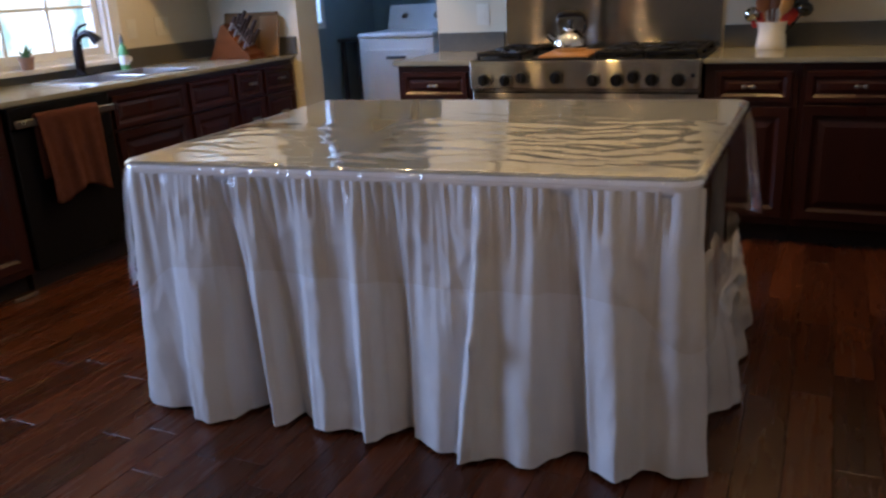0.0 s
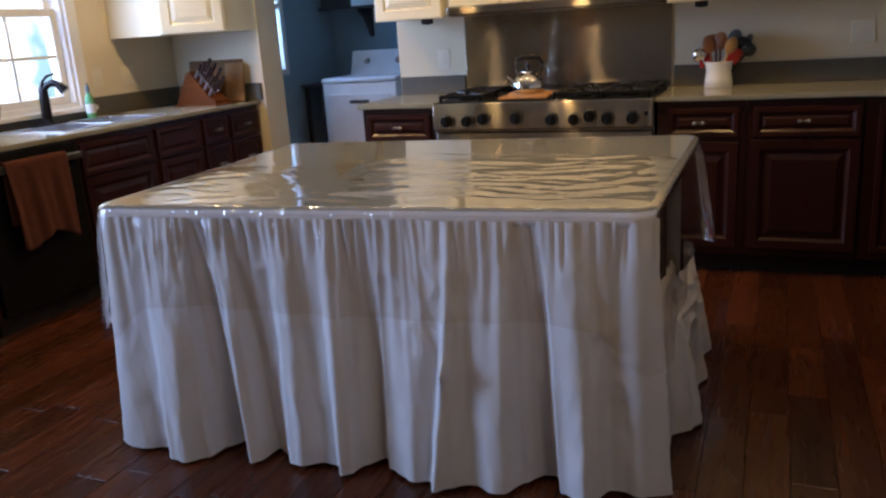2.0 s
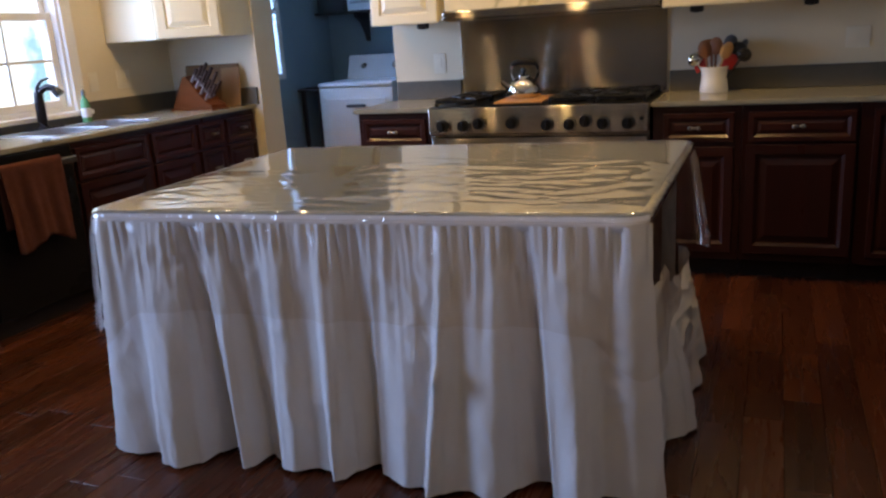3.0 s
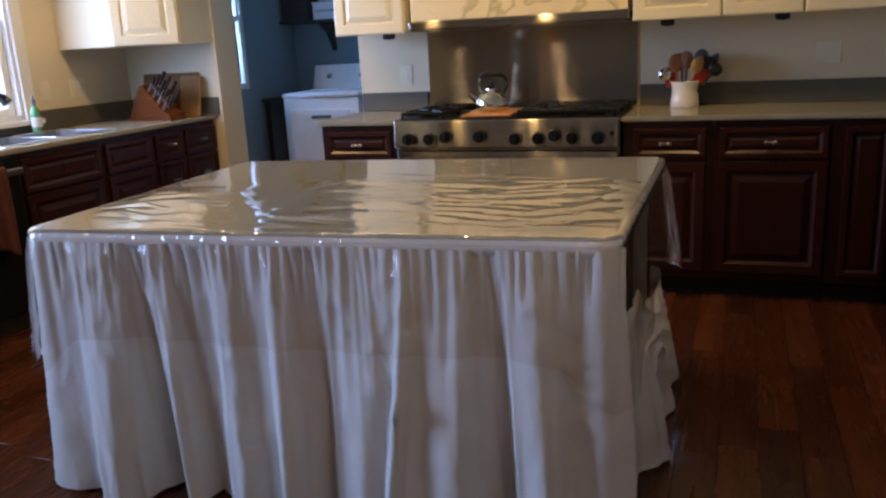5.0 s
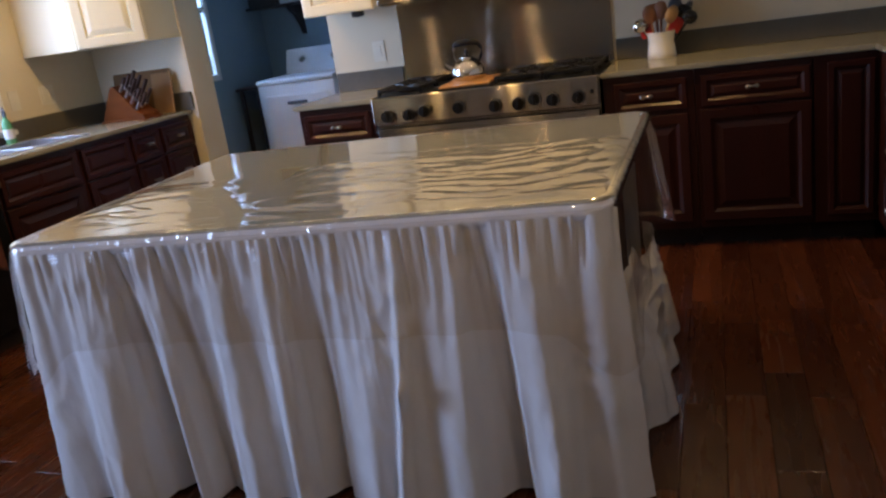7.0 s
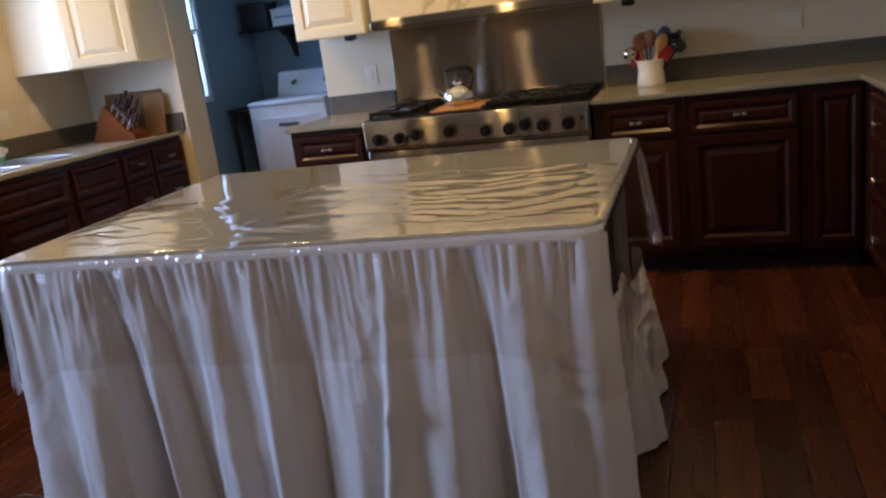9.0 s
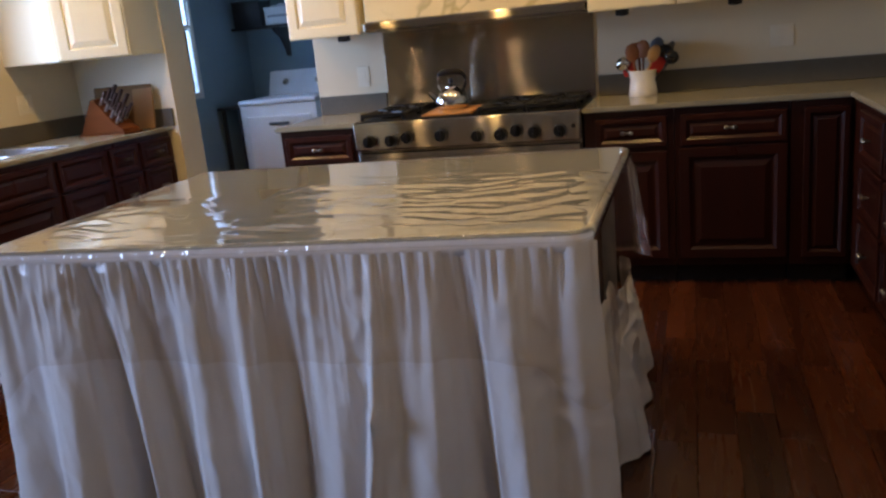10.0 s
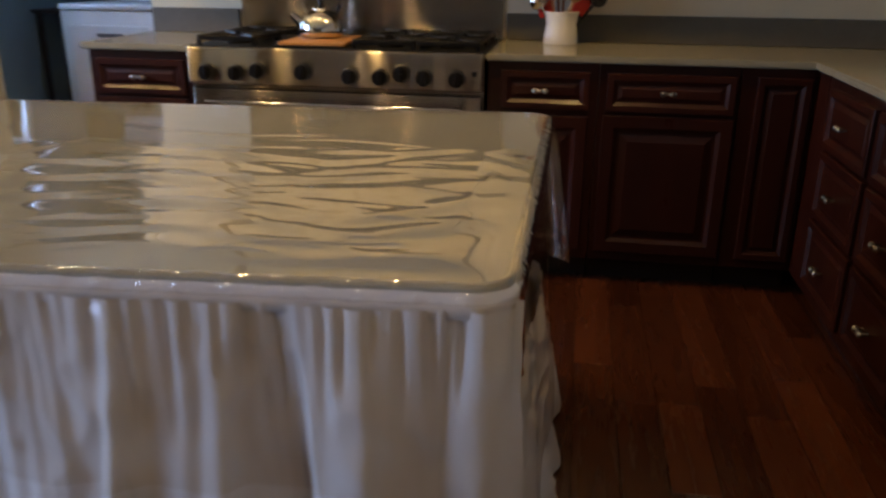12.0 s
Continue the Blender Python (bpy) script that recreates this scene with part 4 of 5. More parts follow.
# ---- laundry ----
dr = thing("dryer", (-2.355, 1.72, 0), "white front-loading clothes dryer with sloped console", "dryer")
part("cabinet", box(B(), (0, 0, 0.02), (0.685, 0.66, 0.945), 0.012, seg=3), M_ENAMEL, dr, smooth=0.6)
part("top", box(B(), (-0.006, -0.012, 0.9455), (0.691, 0.665, 0.985), 0.014, seg=3), M_ENAMEL, dr, smooth=0.6)
dd = part("door", box(B(), (0.06, -0.016, 0.33), (0.625, -0.001, 0.855), 0.010, seg=3), M_ENAMEL, dr)
part("handle", box(B(), (0.26, -0.024, 0.780), (0.44, -0.015, 0.805), 0.004), M_GREYPL, dd, "recessed grey door grip")
bm = B()
prof = [(0.50, 0.9855), (0.655, 0.9855), (0.655, 1.185), (0.575, 1.185)]
lo = [bm.verts.new((0.01, y, z)) for y, z in prof]
hi = [bm.verts.new((0.675, y, z)) for y, z in prof]
bm.faces.new(lo)
bm.faces.new(hi)
for k in range(4):
    bm.faces.new((lo[k], lo[(k + 1) % 4], hi[(k + 1) % 4], hi[k]))
con = part("console", bm, M_ENAMEL, dr)
for x, r in ((0.17, 0.022), (0.48, 0.030), (0.60, 0.018)):
    q = B()
    rod(q, (x, 0.545, 1.10), (x, 0.510, 1.088), r, r * 0.9, seg=18)
    part("dial", q, M_NICKEL if r > 0.02 else M_GREYPL, con, smooth=0.7)
for x in (0.05, 0.60):
    part("foot", box(B(), (x, 0.05, -0.006), (x + 0.04, 0.09, 0.02)), M_BLACK, dr)
sh = thing("wall_shelf", (-2.60, LY, 1.545), "dark wooden wall shelf on scrolled brackets", "shelf")
part("board", box(B(), (0.0, -0.28, 0), (1.6, -0.001, 0.022), 0.004), M_DARKWOOD, sh)
for x in (0.38, 1.25):
    bm = B()
    prof = [(-0.001, 0.0), (-0.24, 0.0), (-0.23, -0.03), (-0.13, -0.08), (-0.06, -0.17), (-0.03, -0.24), (-0.001, -0.245)]
    lo = [bm.verts.new((x - 0.015, y, z)) for y, z in prof]
    hi = [bm.verts.new((x + 0.015, y, z)) for y, z in prof]
    bm.faces.new(lo)
    bm.faces.new(hi)
    for k in range(len(prof)):
        bm.faces.new((lo[k], lo[(k + 1) % len(prof)], hi[(k + 1) % len(prof)], hi[k]))
    part("bracket", bm, M_DARKWOOD, sh)


def crate(m, w, d, h, material, label, words):
    c = thing("storage_basket", m, label, "basket")
    t = 0.006
    part("base", box(B(), (0, 0, 0), (w, d, t)), material, c)
    for a, b in (((0, 0, t), (w, t, h)), ((0, d - t, t), (w, d, h)), ((0, t, t), (t, d - t, h)), ((w - t, t, t), (w, d - t, h))):
        part("side_panel", box(B(), a, b, 0.002), material, c)
    for a, b in (((-0.006, -0.006, h), (w + 0.006, 0.008, h + 0.012)), ((-0.006, d - 0.008, h), (w + 0.006, d + 0.006, h + 0.012))):
        part("rim", box(B(), a, b, 0.003), material, c)
    if words:
        for k in range(9):
            part("slot", box(B(), (0.03 + k * (w - 0.06) / 9, -0.0025, h * 0.45), (0.03 + (k + 0.55) * (w - 0.06) / 9, 0.001, h * 0.62)), M_GREYPL, c)
    return c


crate(Matrix.Translation((-2.27, LY - 0.27, 1.567)), 0.30, 0.22, 0.13, M_WHITEPL, "white slotted plastic basket on the laundry shelf", True)
# dark open box filling the dark area left of the white basket
crate(Matrix.Translation((-2.575, LY - 0.26, 1.567)), 0.26, 0.20, 0.20, M_DARKWOOD, "dark open box on the laundry shelf", False)
cl = thing("folded_cloth", (-2.20, LY - 0.17, 1.573), "grey crumpled cloth in the white basket", "cloth")
bm = B()
ball(bm, (0.06, 0, 0.10), 0.10, (1.0, 0.8, 0.6), 20)
ball(bm, (-0.01, 0.0, 0.10), 0.06, (1.1, 0.8, 0.8), 20)
for v in bm.verts:
    v.co += v.normal * 0.02 * noise.noise(v.co * 18)
part("cloth", bm, M_SKIRT, cl, smooth=3)
st = thing("side_stand", (-2.60, 1.78, 0), "narrow dark wooden stand beside the dryer", "stand")
part("top", box(B(), (0.0, 0, 0.915), (0.215, 0.42, 0.940), 0.004), M_DARKWOOD, st)
for x, y in ((0.02, 0.02), (0.175, 0.02), (0.02, 0.38), (0.175, 0.38)):
    part("leg", box(B(), (x, y, -0.006), (x + 0.03, y + 0.03, 0.914), 0.003), M_DARKWOOD, st)
part("lower_shelf", box(B(), (0.012, 0.012, 0.25), (0.21, 0.41, 0.27)), M_DARKWOOD, st)

# ---- the draped island ----
IT = 0.852
QUAD = [Vector((-0.835, -2.365)), Vector((0.905, -2.235)), Vector((0.900, -0.905)), Vector((-0.915, -1.040))]


def quad_at(u, v):
    a = QUAD[0].lerp(QUAD[1], u)
    b = QUAD[3].lerp(QUAD[2], u)
    return a.lerp(b, v)


CW, CD, CR = 1.78, 1.33, 0.055


def rounded(u, v):
    """Pulls the corners of the unit square in to an arc."""
    x, y = u * CW, v * CD
    cx, cy = min(max(x, CR), CW - CR), min(max(y, CR), CD - CR)
    dx, dy = x - cx, y - cy
    if dx and dy:
        m = max(abs(dx), abs(dy))
        l = math.hypot(dx, dy)
        x, y = cx + dx * m / l, cy + dy * m / l
    return quad_at(x / CW, y / CD)


def outline(n):
    """Points round the top with their outward normals and the running length."""
    ring = []
    straight = [((CR, 0), (CW - CR, 0)), ((CW, CR), (CW, CD - CR)), ((CW - CR, CD), (CR, CD)), ((0, CD - CR), (0, CR))]
    centres = [(CW - CR, CR), (CW - CR, CD - CR), (CR, CD - CR), (CR, CR)]
    for k in range(4):
        (ax, ay), (bx, by) = straight[k]
        L = math.hypot(bx - ax, by - ay)
        c = max(2, int(L / n))
        for i in range(c):
            ring.append((ax + (bx - ax) * i / c, ay + (by - ay) * i / c, k))
        for i in range(8):
            a = -math.pi / 2 + math.pi / 2 * k + math.pi / 2 * i / 8
            ring.append((centres[k][0] + CR * math.cos(a), centres[k][1] + CR * math.sin(a), k + 0.5))
    pts = [(quad_at(x / CW, y / CD), k) for x, y, k in ring]
    out, s = [], 0.0
    N = len(pts)
    for i in range(N):
        p = pts[i][0]
        d = (pts[(i + 1) % N][0] - pts[i - 1][0]).normalized()
        out.append((p, Vector((d.y, -d.x)), s, pts[i][1]))
        s += (pts[(i + 1) % N][0] - p).length
    return out, s


isl = thing("kitchen_island", (0, -1.63, 0), "dark wood kitchen island with grey quartz top under covers", "island")
bm = B()
corners = [quad_at(u, v) for u, v in ((0.06, 0.085), (0.945, 0.085), (0.945, 0.92), (0.06, 0.92))]
lo = [bm.verts.new((p.x, p.y + 1.63, -0.006)) for p in corners]
hi = [bm.verts.new((p.x, p.y + 1.63, IT - 0.036)) for p in corners]
bm.faces.new(lo)
bm.faces.new(hi)
for k in range(4):
    bm.faces.new((lo[k], lo[(k + 1) % 4], hi[(k + 1) % 4], hi[k]))
part("body", bm, M_ISLAND, isl)
ol, _ = outline(0.05)
bm = B()
loops = []
for off, z in ((-0.004, IT - 0.035), (0.0, IT - 0.030), (0.0, IT - 0.010), (-0.003, IT - 0.004), (-0.010, IT - 0.001)):
    loops.append([bm.verts.new((p.x + nn.x * off, p.y + nn.y * off + 1.63, z)) for p, nn, s, k in ol])
for a, b in zip(loops, loops[1:]):
    for k in range(len(a)):
        bm.faces.new((a[k], a[(k + 1) % len(a)], b[(k + 1) % len(a)], b[k]))
bm.faces.new(loops[-1])
bm.faces.new(loops[0][::-1])
part("quartz_top", bm, M_SLATE, isl, "grey quartz top")

# gathered skirt: how far each fold of the front stands out at the hem, along the front edge in metres
FOLDS = [(-0.06, 0.085), (0.06, 0.045), (0.150, 0.028), (0.215, 0.088), (0.265, 0.095), (0.33, 0.050), (0.350, -0.030), (0.405, -0.075),
         (0.465, 0.020), (0.490, 0.056), (0.518, 0.035), (0.538, -0.050), (0.570, -0.030), (0.630, 0.040), (0.662, 0.052), (0.73, 0.003),
         (0.775, 0.012), (0.822, 0.072), (0.848, 0.056), (0.875, 0.0), (0.930, -0.055), (0.960, 0.005), (1.045, 0.050), (1.095, 0.034),
         (1.127, 0.095), (1.165, 0.068), (1.212, 0.042), (1.330, 0.062), (1.385, -0.010), (1.440, -0.063), (1.472, -0.060), (1.500, 0.025),
         (1.575, 0.068), (1.600, 0.040), (1.640, -0.014), (1.675, -0.014), (1.73, 0.014), (1.80, 0.085)]
# how far a fold's head stands aside of its foot
LEAN = [(-0.1, 0.0), (0.30, -0.01), (0.475, -0.045), (0.63, 0.025), (0.82, 0.0), (0.98, 0.02), (1.13, 0.105), (1.32, 0.02), (1.49, -0.030), (1.8, 0.0)]


def along(table, s):
    """Value of a table of (place, value) at s, eased between its rows."""
    if s <= table[0][0]:
        return table[0][1]
    for (s0, v0), (s1, v1) in zip(table, table[1:]):
        if s <= s1:
            f = (s - s0) / (s1 - s0)
            return v0 + (v1 - v0) * f * f * (3 - 2 * f)
    return table[-1][1]


# pleats under the header: place, depth, width, share of the drop; some run on as long creases
rnd = random.Random(23)
PLEATS = []
pl = -0.10
while pl < 1.86:
    PLEATS.append((pl, rnd.uniform(0.009, 0.023), rnd.uniform(0.0045, 0.0085), rnd.uniform(0.10, 0.34), rnd.uniform(-0.03, 0.03)))
    pl += rnd.uniform(0.024, 0.044)
for q in range(34):
    PLEATS.append((rnd.uniform(-0.08, 1.82), rnd.uniform(0.005, 0.013), rnd.uniform(0.008, 0.016), rnd.uniform(0.45, 1.1), rnd.uniform(-0.05, 0.05)))


def pleat(s, h):
    d = 0.0
    for place, depth, width, reach, slant in PLEATS:
        if h < reach:
            e = (s - place - slant * h) / (width * (1 + 1.6 * h))
            if -3 < e < 3:
                d = min(d, -depth * math.exp(-e * e) * (1 - h / reach) ** 0.7)
    return d + 0.004 * max(0.0, 1 - 5 * h)


def front_reach(s, h, fine=1.0):
    """How far the front panel stands off the top's edge at the share h of its drop; s runs along the edge."""
    lean = along(LEAN, s) * (1 - h)
    grow = 0.07 + 0.93 * min(1.0, h * 1.05) ** 0.92
    wander = 0.008 * noise.noise(Vector((s * 5, h * 2.2, 8.0))) * h
    off = 0.016 - 0.012 * h + along(FOLDS, s - lean + wander) * grow
    off += fine * pleat(s, h) * min(1, 0.55 + h * 10)
    rib = noise.noise(Vector((s * 17 + 0.5 * math.sin(h * 2.6), h * 0.9, 1.0)))
    off += (0.013 * rib + 0.004 * noise.noise(Vector((s * 9, h * 5, 4.0)))) * (0.3 + 0.7 * h)
    pucker = noise.noise(Vector((s * 26 + h * 3, h * 13 - s * 5, 21.0)))
    ruck = (1 - abs(noise.noise(Vector((s * 10 + h * 6, h * 7 - s * 6, 27.0))))) ** 8
    off += fine * (0.0030 * pucker + 0.0075 * ruck * max(0.0, 0.3 + noise.noise(Vector((s * 4, h * 3, 2.0)))))
    # the pinched tuck in the longest fold
    off += fine * 0.028 * math.exp(-((s - 1.176 + 0.10 * (h - 0.53)) / 0.010) ** 2 - ((h - 0.54) / 0.036) ** 2)
    return max(off, 0.008 - 0.080 * min(1, h * 2.2))


def plain_reach(s, h):
    """The same for the sides that are seen little."""
    w = s * 41 + 2.2 * math.sin(s * 5.3) + 1.3 * math.sin(s * 11.7)
    return 0.014 + 0.014 * h + 0.045 * math.cos(w) * (0.1 + 0.9 * h) + 0.010 * math.sin(s * 118) * max(0, 1 - 3 * h)


# the slipped side: place along the side, height of its drooping upper edge; and how far its folds stand out at the hem
DROOP = [(-2.26, 0.79), (-2.205, 0.74), (-2.13, 0.600), (-1.87, 0.610), (-1.63, 0.475), (-1.30, 0.430), (-1.00, 0.405), (-0.90, 0.41)]
SLIPPED = [(-2.26, 0.0), (-1.86, 0.0), (-1.79, 0.055), (-1.74, 0.085), (-1.60, 0.030), (-1.47, 0.045), (-1.37, 0.072), (-1.28, 0.030), (-1.18, 0.045), (-1.09, 0.068), (-1.0, 0.030), (-0.9, 0.03)]


def skirt():
    t = thing("table_skirt", (0, -1.63, 0), "white gathered cotton skirt hanging round the island", "table skirt")
    ring, total = outline(0.006)
    H = IT - 0.030
    rows = 60
    left = [r for r in ring if r[3] == 3.5]
    front = [(p, nn, s - total + CR, k) for p, nn, s, k in left] + [(p, nn, s + CR, k) for p, nn, s, k in ring if k < 0.6]

    def cloth(columns, place, name):
        bm = B()
        grid = [[bm.verts.new(place(c, j / rows)) for c in columns] for j in range(rows + 1)]
        for j in range(rows):
            for i in range(len(columns) - 1):
                bm.faces.new((grid[j][i], grid[j][i + 1], grid[j + 1][i + 1], grid[j + 1][i]))
        return part(name, bm, M_SKIRT, t, smooth=3.2)

    def front_place(c, h):
        p, nn, s, k = c
        off = front_reach(s, h)
        z = 0.014 + (H - 0.014) * (1 - h) + 0.010 * noise.noise(Vector((s * 5, 3.0, 0))) * h
        return (p.x + nn.x * off, p.y + nn.y * off + 1.63, z)

    def side_place(c, h):
        p, nn, s, k = c
        off = plain_reach(s, h)
        z = 0.014 + (H - 0.014) * (1 - h)
        return (p.x + nn.x * off, p.y + nn.y * off + 1.63, z)

    def slipped_place(c, h):
        p, nn, s, k = c
        top = along(DROOP, p.y)
        off = 0.004 + 0.016 * h + along(SLIPPED, p.y) * h ** 0.8
        off += 0.020 * math.sin(p.y * 9 + h * 5.5) * (1 - h) * min(1, 4 * h + 0.25)
        crush = (1 - abs(noise.noise(Vector((p.y * 5 + h * 4, h * 5 - p.y * 4, 37.0))))) ** 6
        off += 0.008 * crush * min(1, (1.1 - h) * 1.4) + 0.006 * noise.noise(Vector((p.y * 12, h * 9, 5.0)))
        z = 0.012 + (top - 0.012) * (1 - h)
        return (p.x + nn.x * off, p.y + nn.y * off + 1.63, z)

    def hem_place(c, h):
        x, y, z = front_place(c, 1.0)
        return (x + c[1].x * 0.0022, y + c[1].y * 0.0022, z + 0.013 * (1 - h))

    cloth(front, front_place, "front_panel")
    cloth(front, hem_place, "hem")
    cloth([r for r in ring if 0.9 < r[3] < 1.6], slipped_place, "slipped_panel")["label"] = "crumpled white side panel that has slipped down"
    cloth([r for r in ring if 1.9 < r[3] < 2.6], side_place, "back_panel")
    cloth([r for r in ring if 2.9 < r[3] < 3.4] + left[:1], side_place, "side_panel")
    # flat header band above the pleats
    bm = B()
    loops = []
    for off, z in ((0.006, H - 0.016), (0.0115, H - 0.012), (0.0115, H + 0.018), (0.006, H + 0.024)):
        loops.append([bm.verts.new((p.x + nn.x * off, p.y + nn.y * off + 1.63, z + 0.0025 * noise.noise(Vector((s * 30, 1, 1))))) for p, nn, s, k in front])
    for a, b in zip(loops, loops[1:]):
        for k in range(len(a) - 1):
            bm.faces.new((a[k], a[k + 1], b[k + 1], b[k]))
    part("header_band", bm, M_SKIRT, t, "flat white header band", smooth=3.2)
    return t


skirt()

# clear vinyl cover over the top and sides
# creases of the top sheet: u, v, half length, turn in degrees, width, height
rnd = random.Random(41)
CREASES = []
for q in range(46):
    cu, cv = rnd.uniform(0.42, 0.97), rnd.uniform(0.05, 0.60)
    CREASES.append((cu, cv, rnd.uniform(0.06, 0.26), rnd.gauss(4, 13), rnd.uniform(0.008, 0.016), rnd.choice((1, 1, -0.6)) * rnd.uniform(0.0008, 0.0022)))
for q in range(13):
    CREASES.append((rnd.uniform(0.06, 0.32), rnd.uniform(0.08, 0.45), rnd.uniform(0.05, 0.16), rnd.gauss(-22, 14), rnd.uniform(0.010, 0.020), rnd.uniform(0.0009, 0.0024)))
for q in range(9):
    CREASES.append((rnd.uniform(0.24, 0.44), rnd.uniform(0.03, 0.40), rnd.uniform(0.08, 0.16), rnd.gauss(2, 5), rnd.uniform(0.006, 0.010), rnd.uniform(0.0006, 0.0012)))
CREASES += [(0.60, 0.70, 0.42, 1, 0.011, 0.0016), (0.78, 0.66, 0.34, -3, 0.012, 0.0018), (0.86, 0.54, 0.22, 20, 0.015, 0.0026), (0.945, 0.36, 0.24, 82, 0.014, 0.0022),
            (0.40, 0.52, 0.15, 48, 0.016, 0.0024), (0.20, 0.68, 0.14, 12, 0.012, 0.0012)]


def wrinkles(xs, ys, us, vs):
    """Height of the vinyl's waves and creases over the top, in metres, for arrays of places."""
    z = np.zeros_like(xs)
    for k in range(9):
        a, f = rnd.uniform(0, 6.28), rnd.uniform(3, 13)
        z += 0.0042 / f * np.sin(f * (xs * math.cos(a) * 0.6 + ys * math.sin(a)) + rnd.uniform(0, 6.28)) * (1.0 - 0.75 * np.clip((vs - 0.6) * 4, 0, 1))
    # the loose front half lies in shallow ripples that run along the table and end at one fold
    loose = np.clip((0.60 - vs + 0.012 * np.sin(us * 17)) * 22, 0, 1) * np.clip((us - 0.34 - 0.10 * (0.6 - vs)) * 14, 0, 1)
    loose += np.clip((0.52 - vs) * 9, 0, 1) * np.clip((0.31 - us) * 10, 0, 1) * 0.8
    sway = 0.048 * np.sin(xs * 3.7 + 0.6) + 0.028 * np.sin(xs * 8.3 + ys * 5) + 0.010 * np.sin(xs * 17 - ys * 11)
    for k in range(6):
        f = rnd.uniform(42, 92)
        patch = np.clip(0.62 + 0.75 * np.sin(xs * rnd.uniform(4, 11) + ys * rnd.uniform(-9, 9) + rnd.uniform(0, 6.28)), 0, 1.2)
        z += loose * patch * 0.034 / f * np.sin(f * (ys + sway * rnd.uniform(0.5, 1.6)) + rnd.uniform(-14, 14) * xs + rnd.uniform(0, 6.28))
    z += loose * 0.022 * (ys + 2.30) * np.clip((0.62 - vs) * 20, 0, 1)
    bend = 0.025 * np.sin(xs * 5.1 + 1.0) * np.sin(ys * 4.3) + 0.010 * np.sin(xs * 13 + ys * 9)
    for cu, cv, half, turn, width, high in CREASES:
        c = quad_at(cu, cv)
        ca, sa = math.cos(radians(turn)), math.sin(radians(turn))
        dx, dy = xs - c.x, ys + bend - c.y
        e = dx * ca + dy * sa
        d = -dx * sa + dy * ca + 0.5 * (e * e / half) * math.sin(turn * 3.7) * 0.5
        z += high * np.exp(-(d / width) ** 2) * np.clip(1.3 * (1 - np.abs(e) / half), 0, 1)
    return z


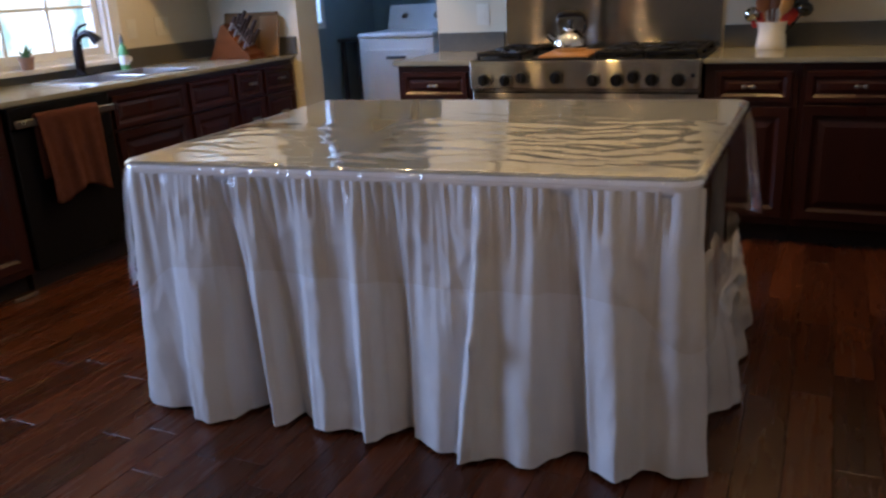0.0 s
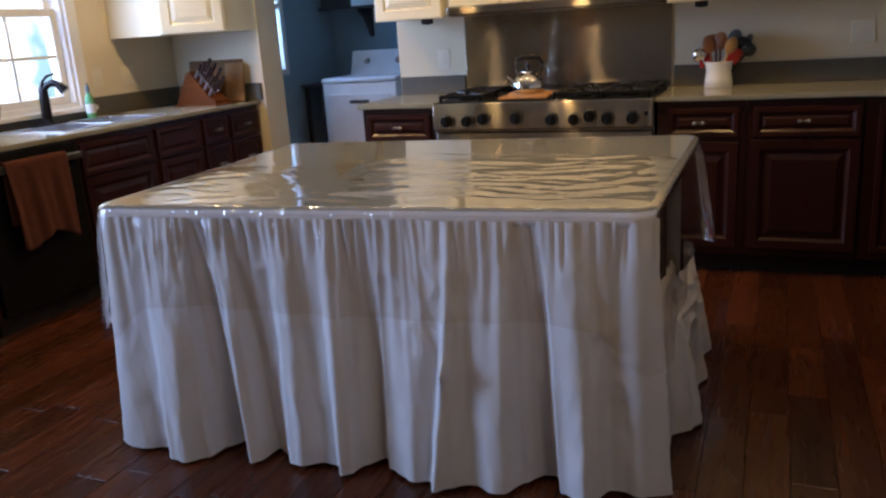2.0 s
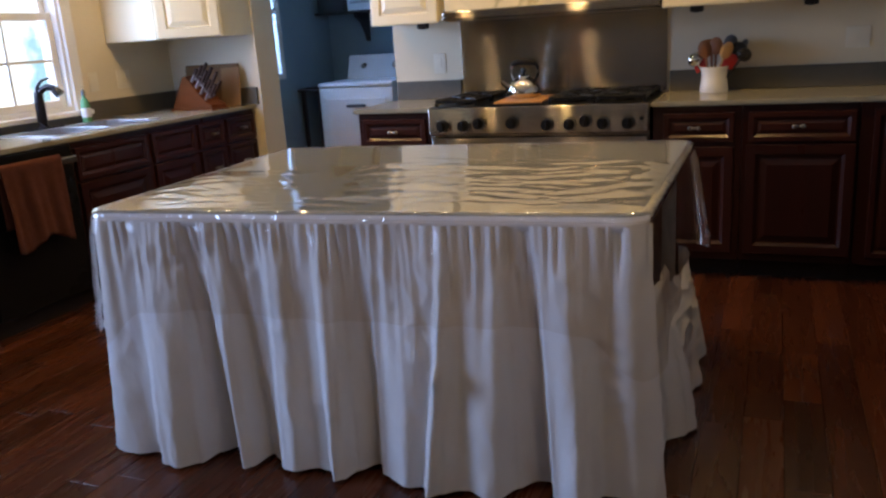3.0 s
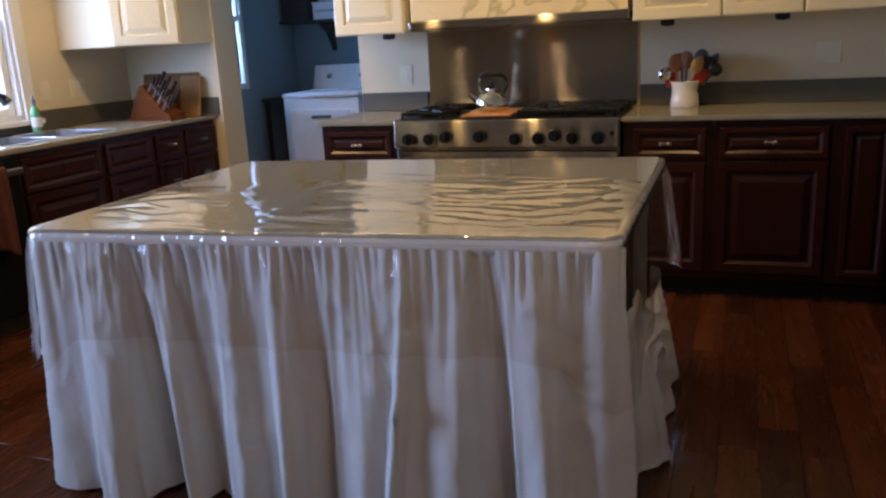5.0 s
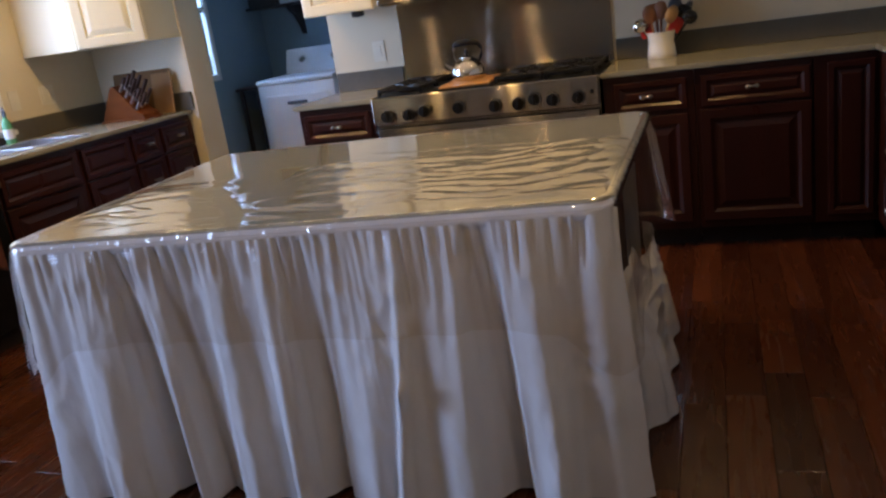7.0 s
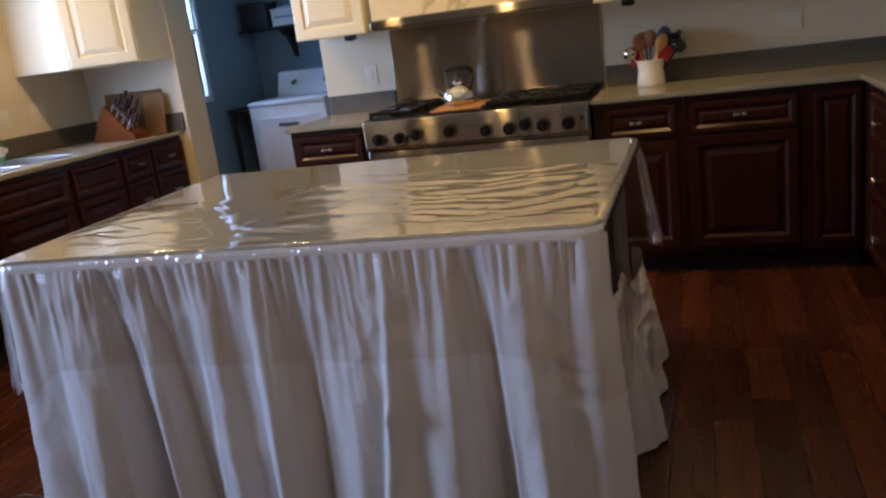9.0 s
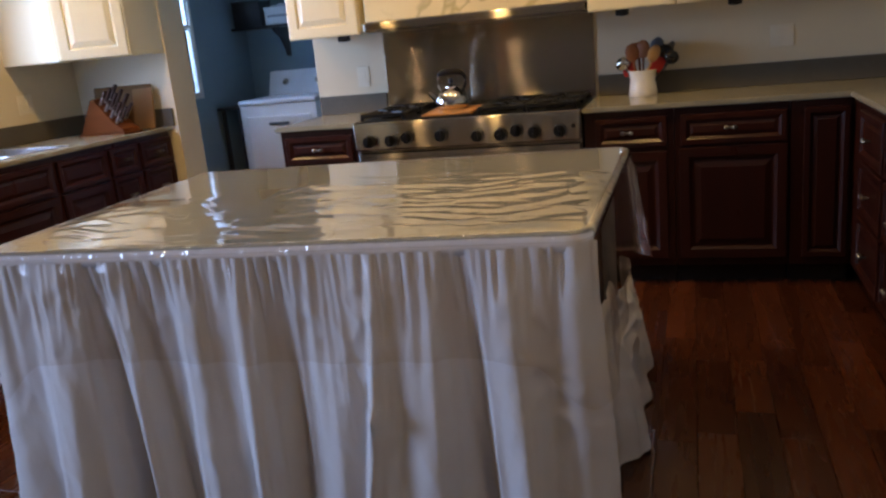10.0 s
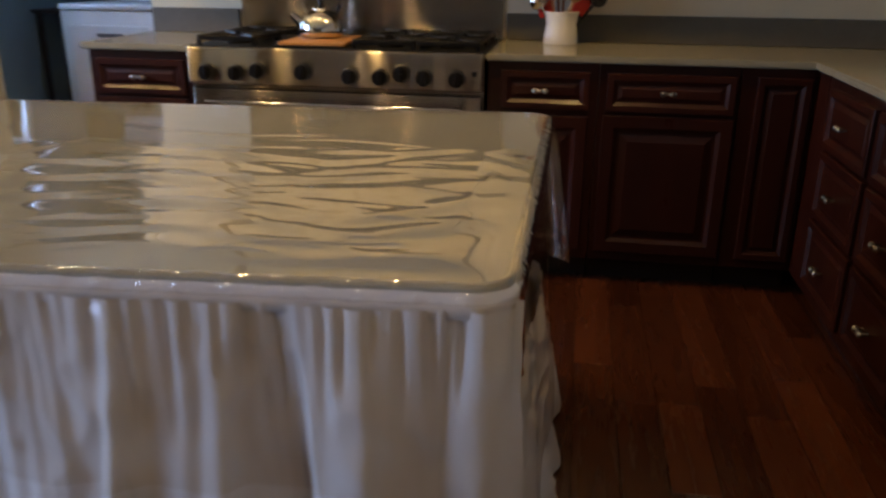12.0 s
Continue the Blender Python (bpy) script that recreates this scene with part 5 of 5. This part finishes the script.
def vinyl():
    t = thing("vinyl_cover", (0, -1.63, 0), "clear wrinkled vinyl cover draped over the island", "table cover")
    bm = B()
    nu, nv = 340, 250
    spots = [[rounded(i / nu, j / nv) for i in range(nu + 1)] for j in range(nv + 1)]
    xs = np.array([[q.x for q in row] for row in spots])
    ys = np.array([[q.y for q in row] for row in spots])
    us, vs = np.meshgrid(np.arange(nu + 1) / nu, np.arange(nv + 1) / nv)
    edge = np.minimum(1.0, np.minimum(np.minimum(us, 1 - us) * 16, np.minimum(vs, 1 - vs) * 14))
    high = IT + 0.004 + wrinkles(xs, ys, us, vs) * edge
    grid = [[bm.verts.new((spots[j][i].x, spots[j][i].y + 1.63, float(high[j, i]))) for i in range(nu + 1)] for j in range(nv + 1)]
    for j in range(nv):
        for i in range(nu):
            bm.faces.new((grid[j][i], grid[j][i + 1], grid[j + 1][i + 1], grid[j + 1][i]))
    part("top_sheet", bm, M_PLASTIC, t, smooth=3.2).visible_shadow = False
    ring, total = outline(0.007)
    spots = [Vector(quad_at(u, v)) for u, v in ((1, 0), (1, 1), (0, 1), (0, 0))]
    flare = (0.015, 0.050, 0.04, 0.030)
    bm = B()
    rows = 34
    grid = []
    for j in range(rows + 1):
        g = j / rows
        row = []
        for p, nn, s, k in ring:
            hang = 0.03 + 0.37 * g
            front = k < 0.6 or k == 3.5
            near = front_reach(s + CR if k < 0.6 else s - total + CR, hang, 0.3) if front else 0.02
            free = 0.022 + (0.018 if k > 2.9 else 0.035) * g ** 0.8 + 0.012 * math.sin(s * 13 + 1.5 * math.sin(s * 4)) * g
            off = max(near + 0.006, 0.020) if front else free
            tip, out = 0.0, 0.0
            for c, fl in zip(spots, flare):
                w = math.exp(-((p - c).length / 0.10) ** 2)
                tip += w * 0.14
                out += w * fl
            off += out * g + 0.005 * noise.noise(Vector((s * 10, g * 6, 4))) * g
            # loose ridges in the upper part of the hanging sheet
            off += 0.011 * (1 - abs(noise.noise(Vector((s * 7.5, g * 1.2, 14.0))))) ** 5 * math.sin(math.pi * min(1, g * 1.6 + 0.05)) * (1 if front else 0.4)
            if g < 0.12:
                off = 0.020 + (off - 0.020) * g / 0.12
            z = IT - 0.016 - (0.305 + tip) * g + 0.005 * math.sin(s * 6) * g
            row.append(bm.verts.new((p.x + nn.x * off, p.y + nn.y * off + 1.63, z)))
        grid.append(row)
    n = len(ring)
    for j in range(rows):
        for i in range(n):
            bm.faces.new((grid[j][i], grid[j][(i + 1) % n], grid[j + 1][(i + 1) % n], grid[j + 1][i]))
    part("side_drape", bm, M_DRAPE, t, smooth=3.2).visible_shadow = False
    # the sheet's roll over the edge of the top
    ring, total = outline(0.004)
    n = len(ring)
    bm = B()
    grid = []
    for j in range(9):
        a = j / 8 * math.pi / 2
        row = []
        for p, nn, s, k in ring:
            dent = 0.0040 * noise.noise(Vector((s * 24, 2.0, 1.0))) + 0.0036 * noise.noise(Vector((s * 62, 5.0 + a * 0.8, 1.0))) + 0.0030 * noise.noise(Vector((s * 135, 8.0 + a * 1.5, 1.0)))
            dent *= min(1.0, 0.25 + max(0.0, s - 0.15) * 2.2) if k < 0.45 else 0.3
            off = 0.026 * math.sin(a) - 0.006 + dent * math.sin(a)
            z = IT + 0.0045 - 0.024 * (1 - math.cos(a)) + 0.6 * dent * math.sin(2 * a)
            row.append(bm.verts.new((p.x + nn.x * off, p.y + nn.y * off + 1.63, z)))
        grid.append(row)
    for j in range(8):
        for i in range(n):
            bm.faces.new((grid[j][i], grid[j][(i + 1) % n], grid[j + 1][(i + 1) % n], grid[j + 1][i]))
    part("edge_roll", bm, M_ROLL, t, smooth=3.2).visible_shadow = False
    return t


vinyl()

# ---- floor planks ----
PW = 0.127
rnd = random.Random(11)
meshes = {}


def plank_mesh(length):
    key = round(length, 2)
    if key not in meshes:
        bm = B()
        box(bm, (0.0010, 0.0010, -0.0079), (PW - 0.0010, key - 0.0010, 0.0), 0.0012, seg=1)
        finish(bm)
        me = bpy.data.meshes.new("plank")
        bm.to_mesh(me)
        bm.free()
        me.materials.append(M_PLANK)
        meshes[key] = me
    return meshes[key]


rest = B()
x = WX + 0.006
while x < EX:
    y = SY + 0.01 - rnd.uniform(0.0, 0.6)
    while y < LY:
        L = rnd.choice([0.45, 0.6, 0.75, 0.9, 1.05, 1.2])
        if -3.6 < y + L / 2 < 0.25 and -2.3 < x < 1.95:
            ob = new("plank", plank_mesh(L))
            ob.location = (x, y, 0)
            ob.parent = FLOOR
        else:
            box(rest, (x + 0.0008, y + 0.0008, -0.0079), (x + PW - 0.0008, y + L - 0.0008, 0.0))
        y += L
    x += PW
far = part("planks_far", rest, M_PLANKREST, FLOOR)
tagged(far, kind="stuff")
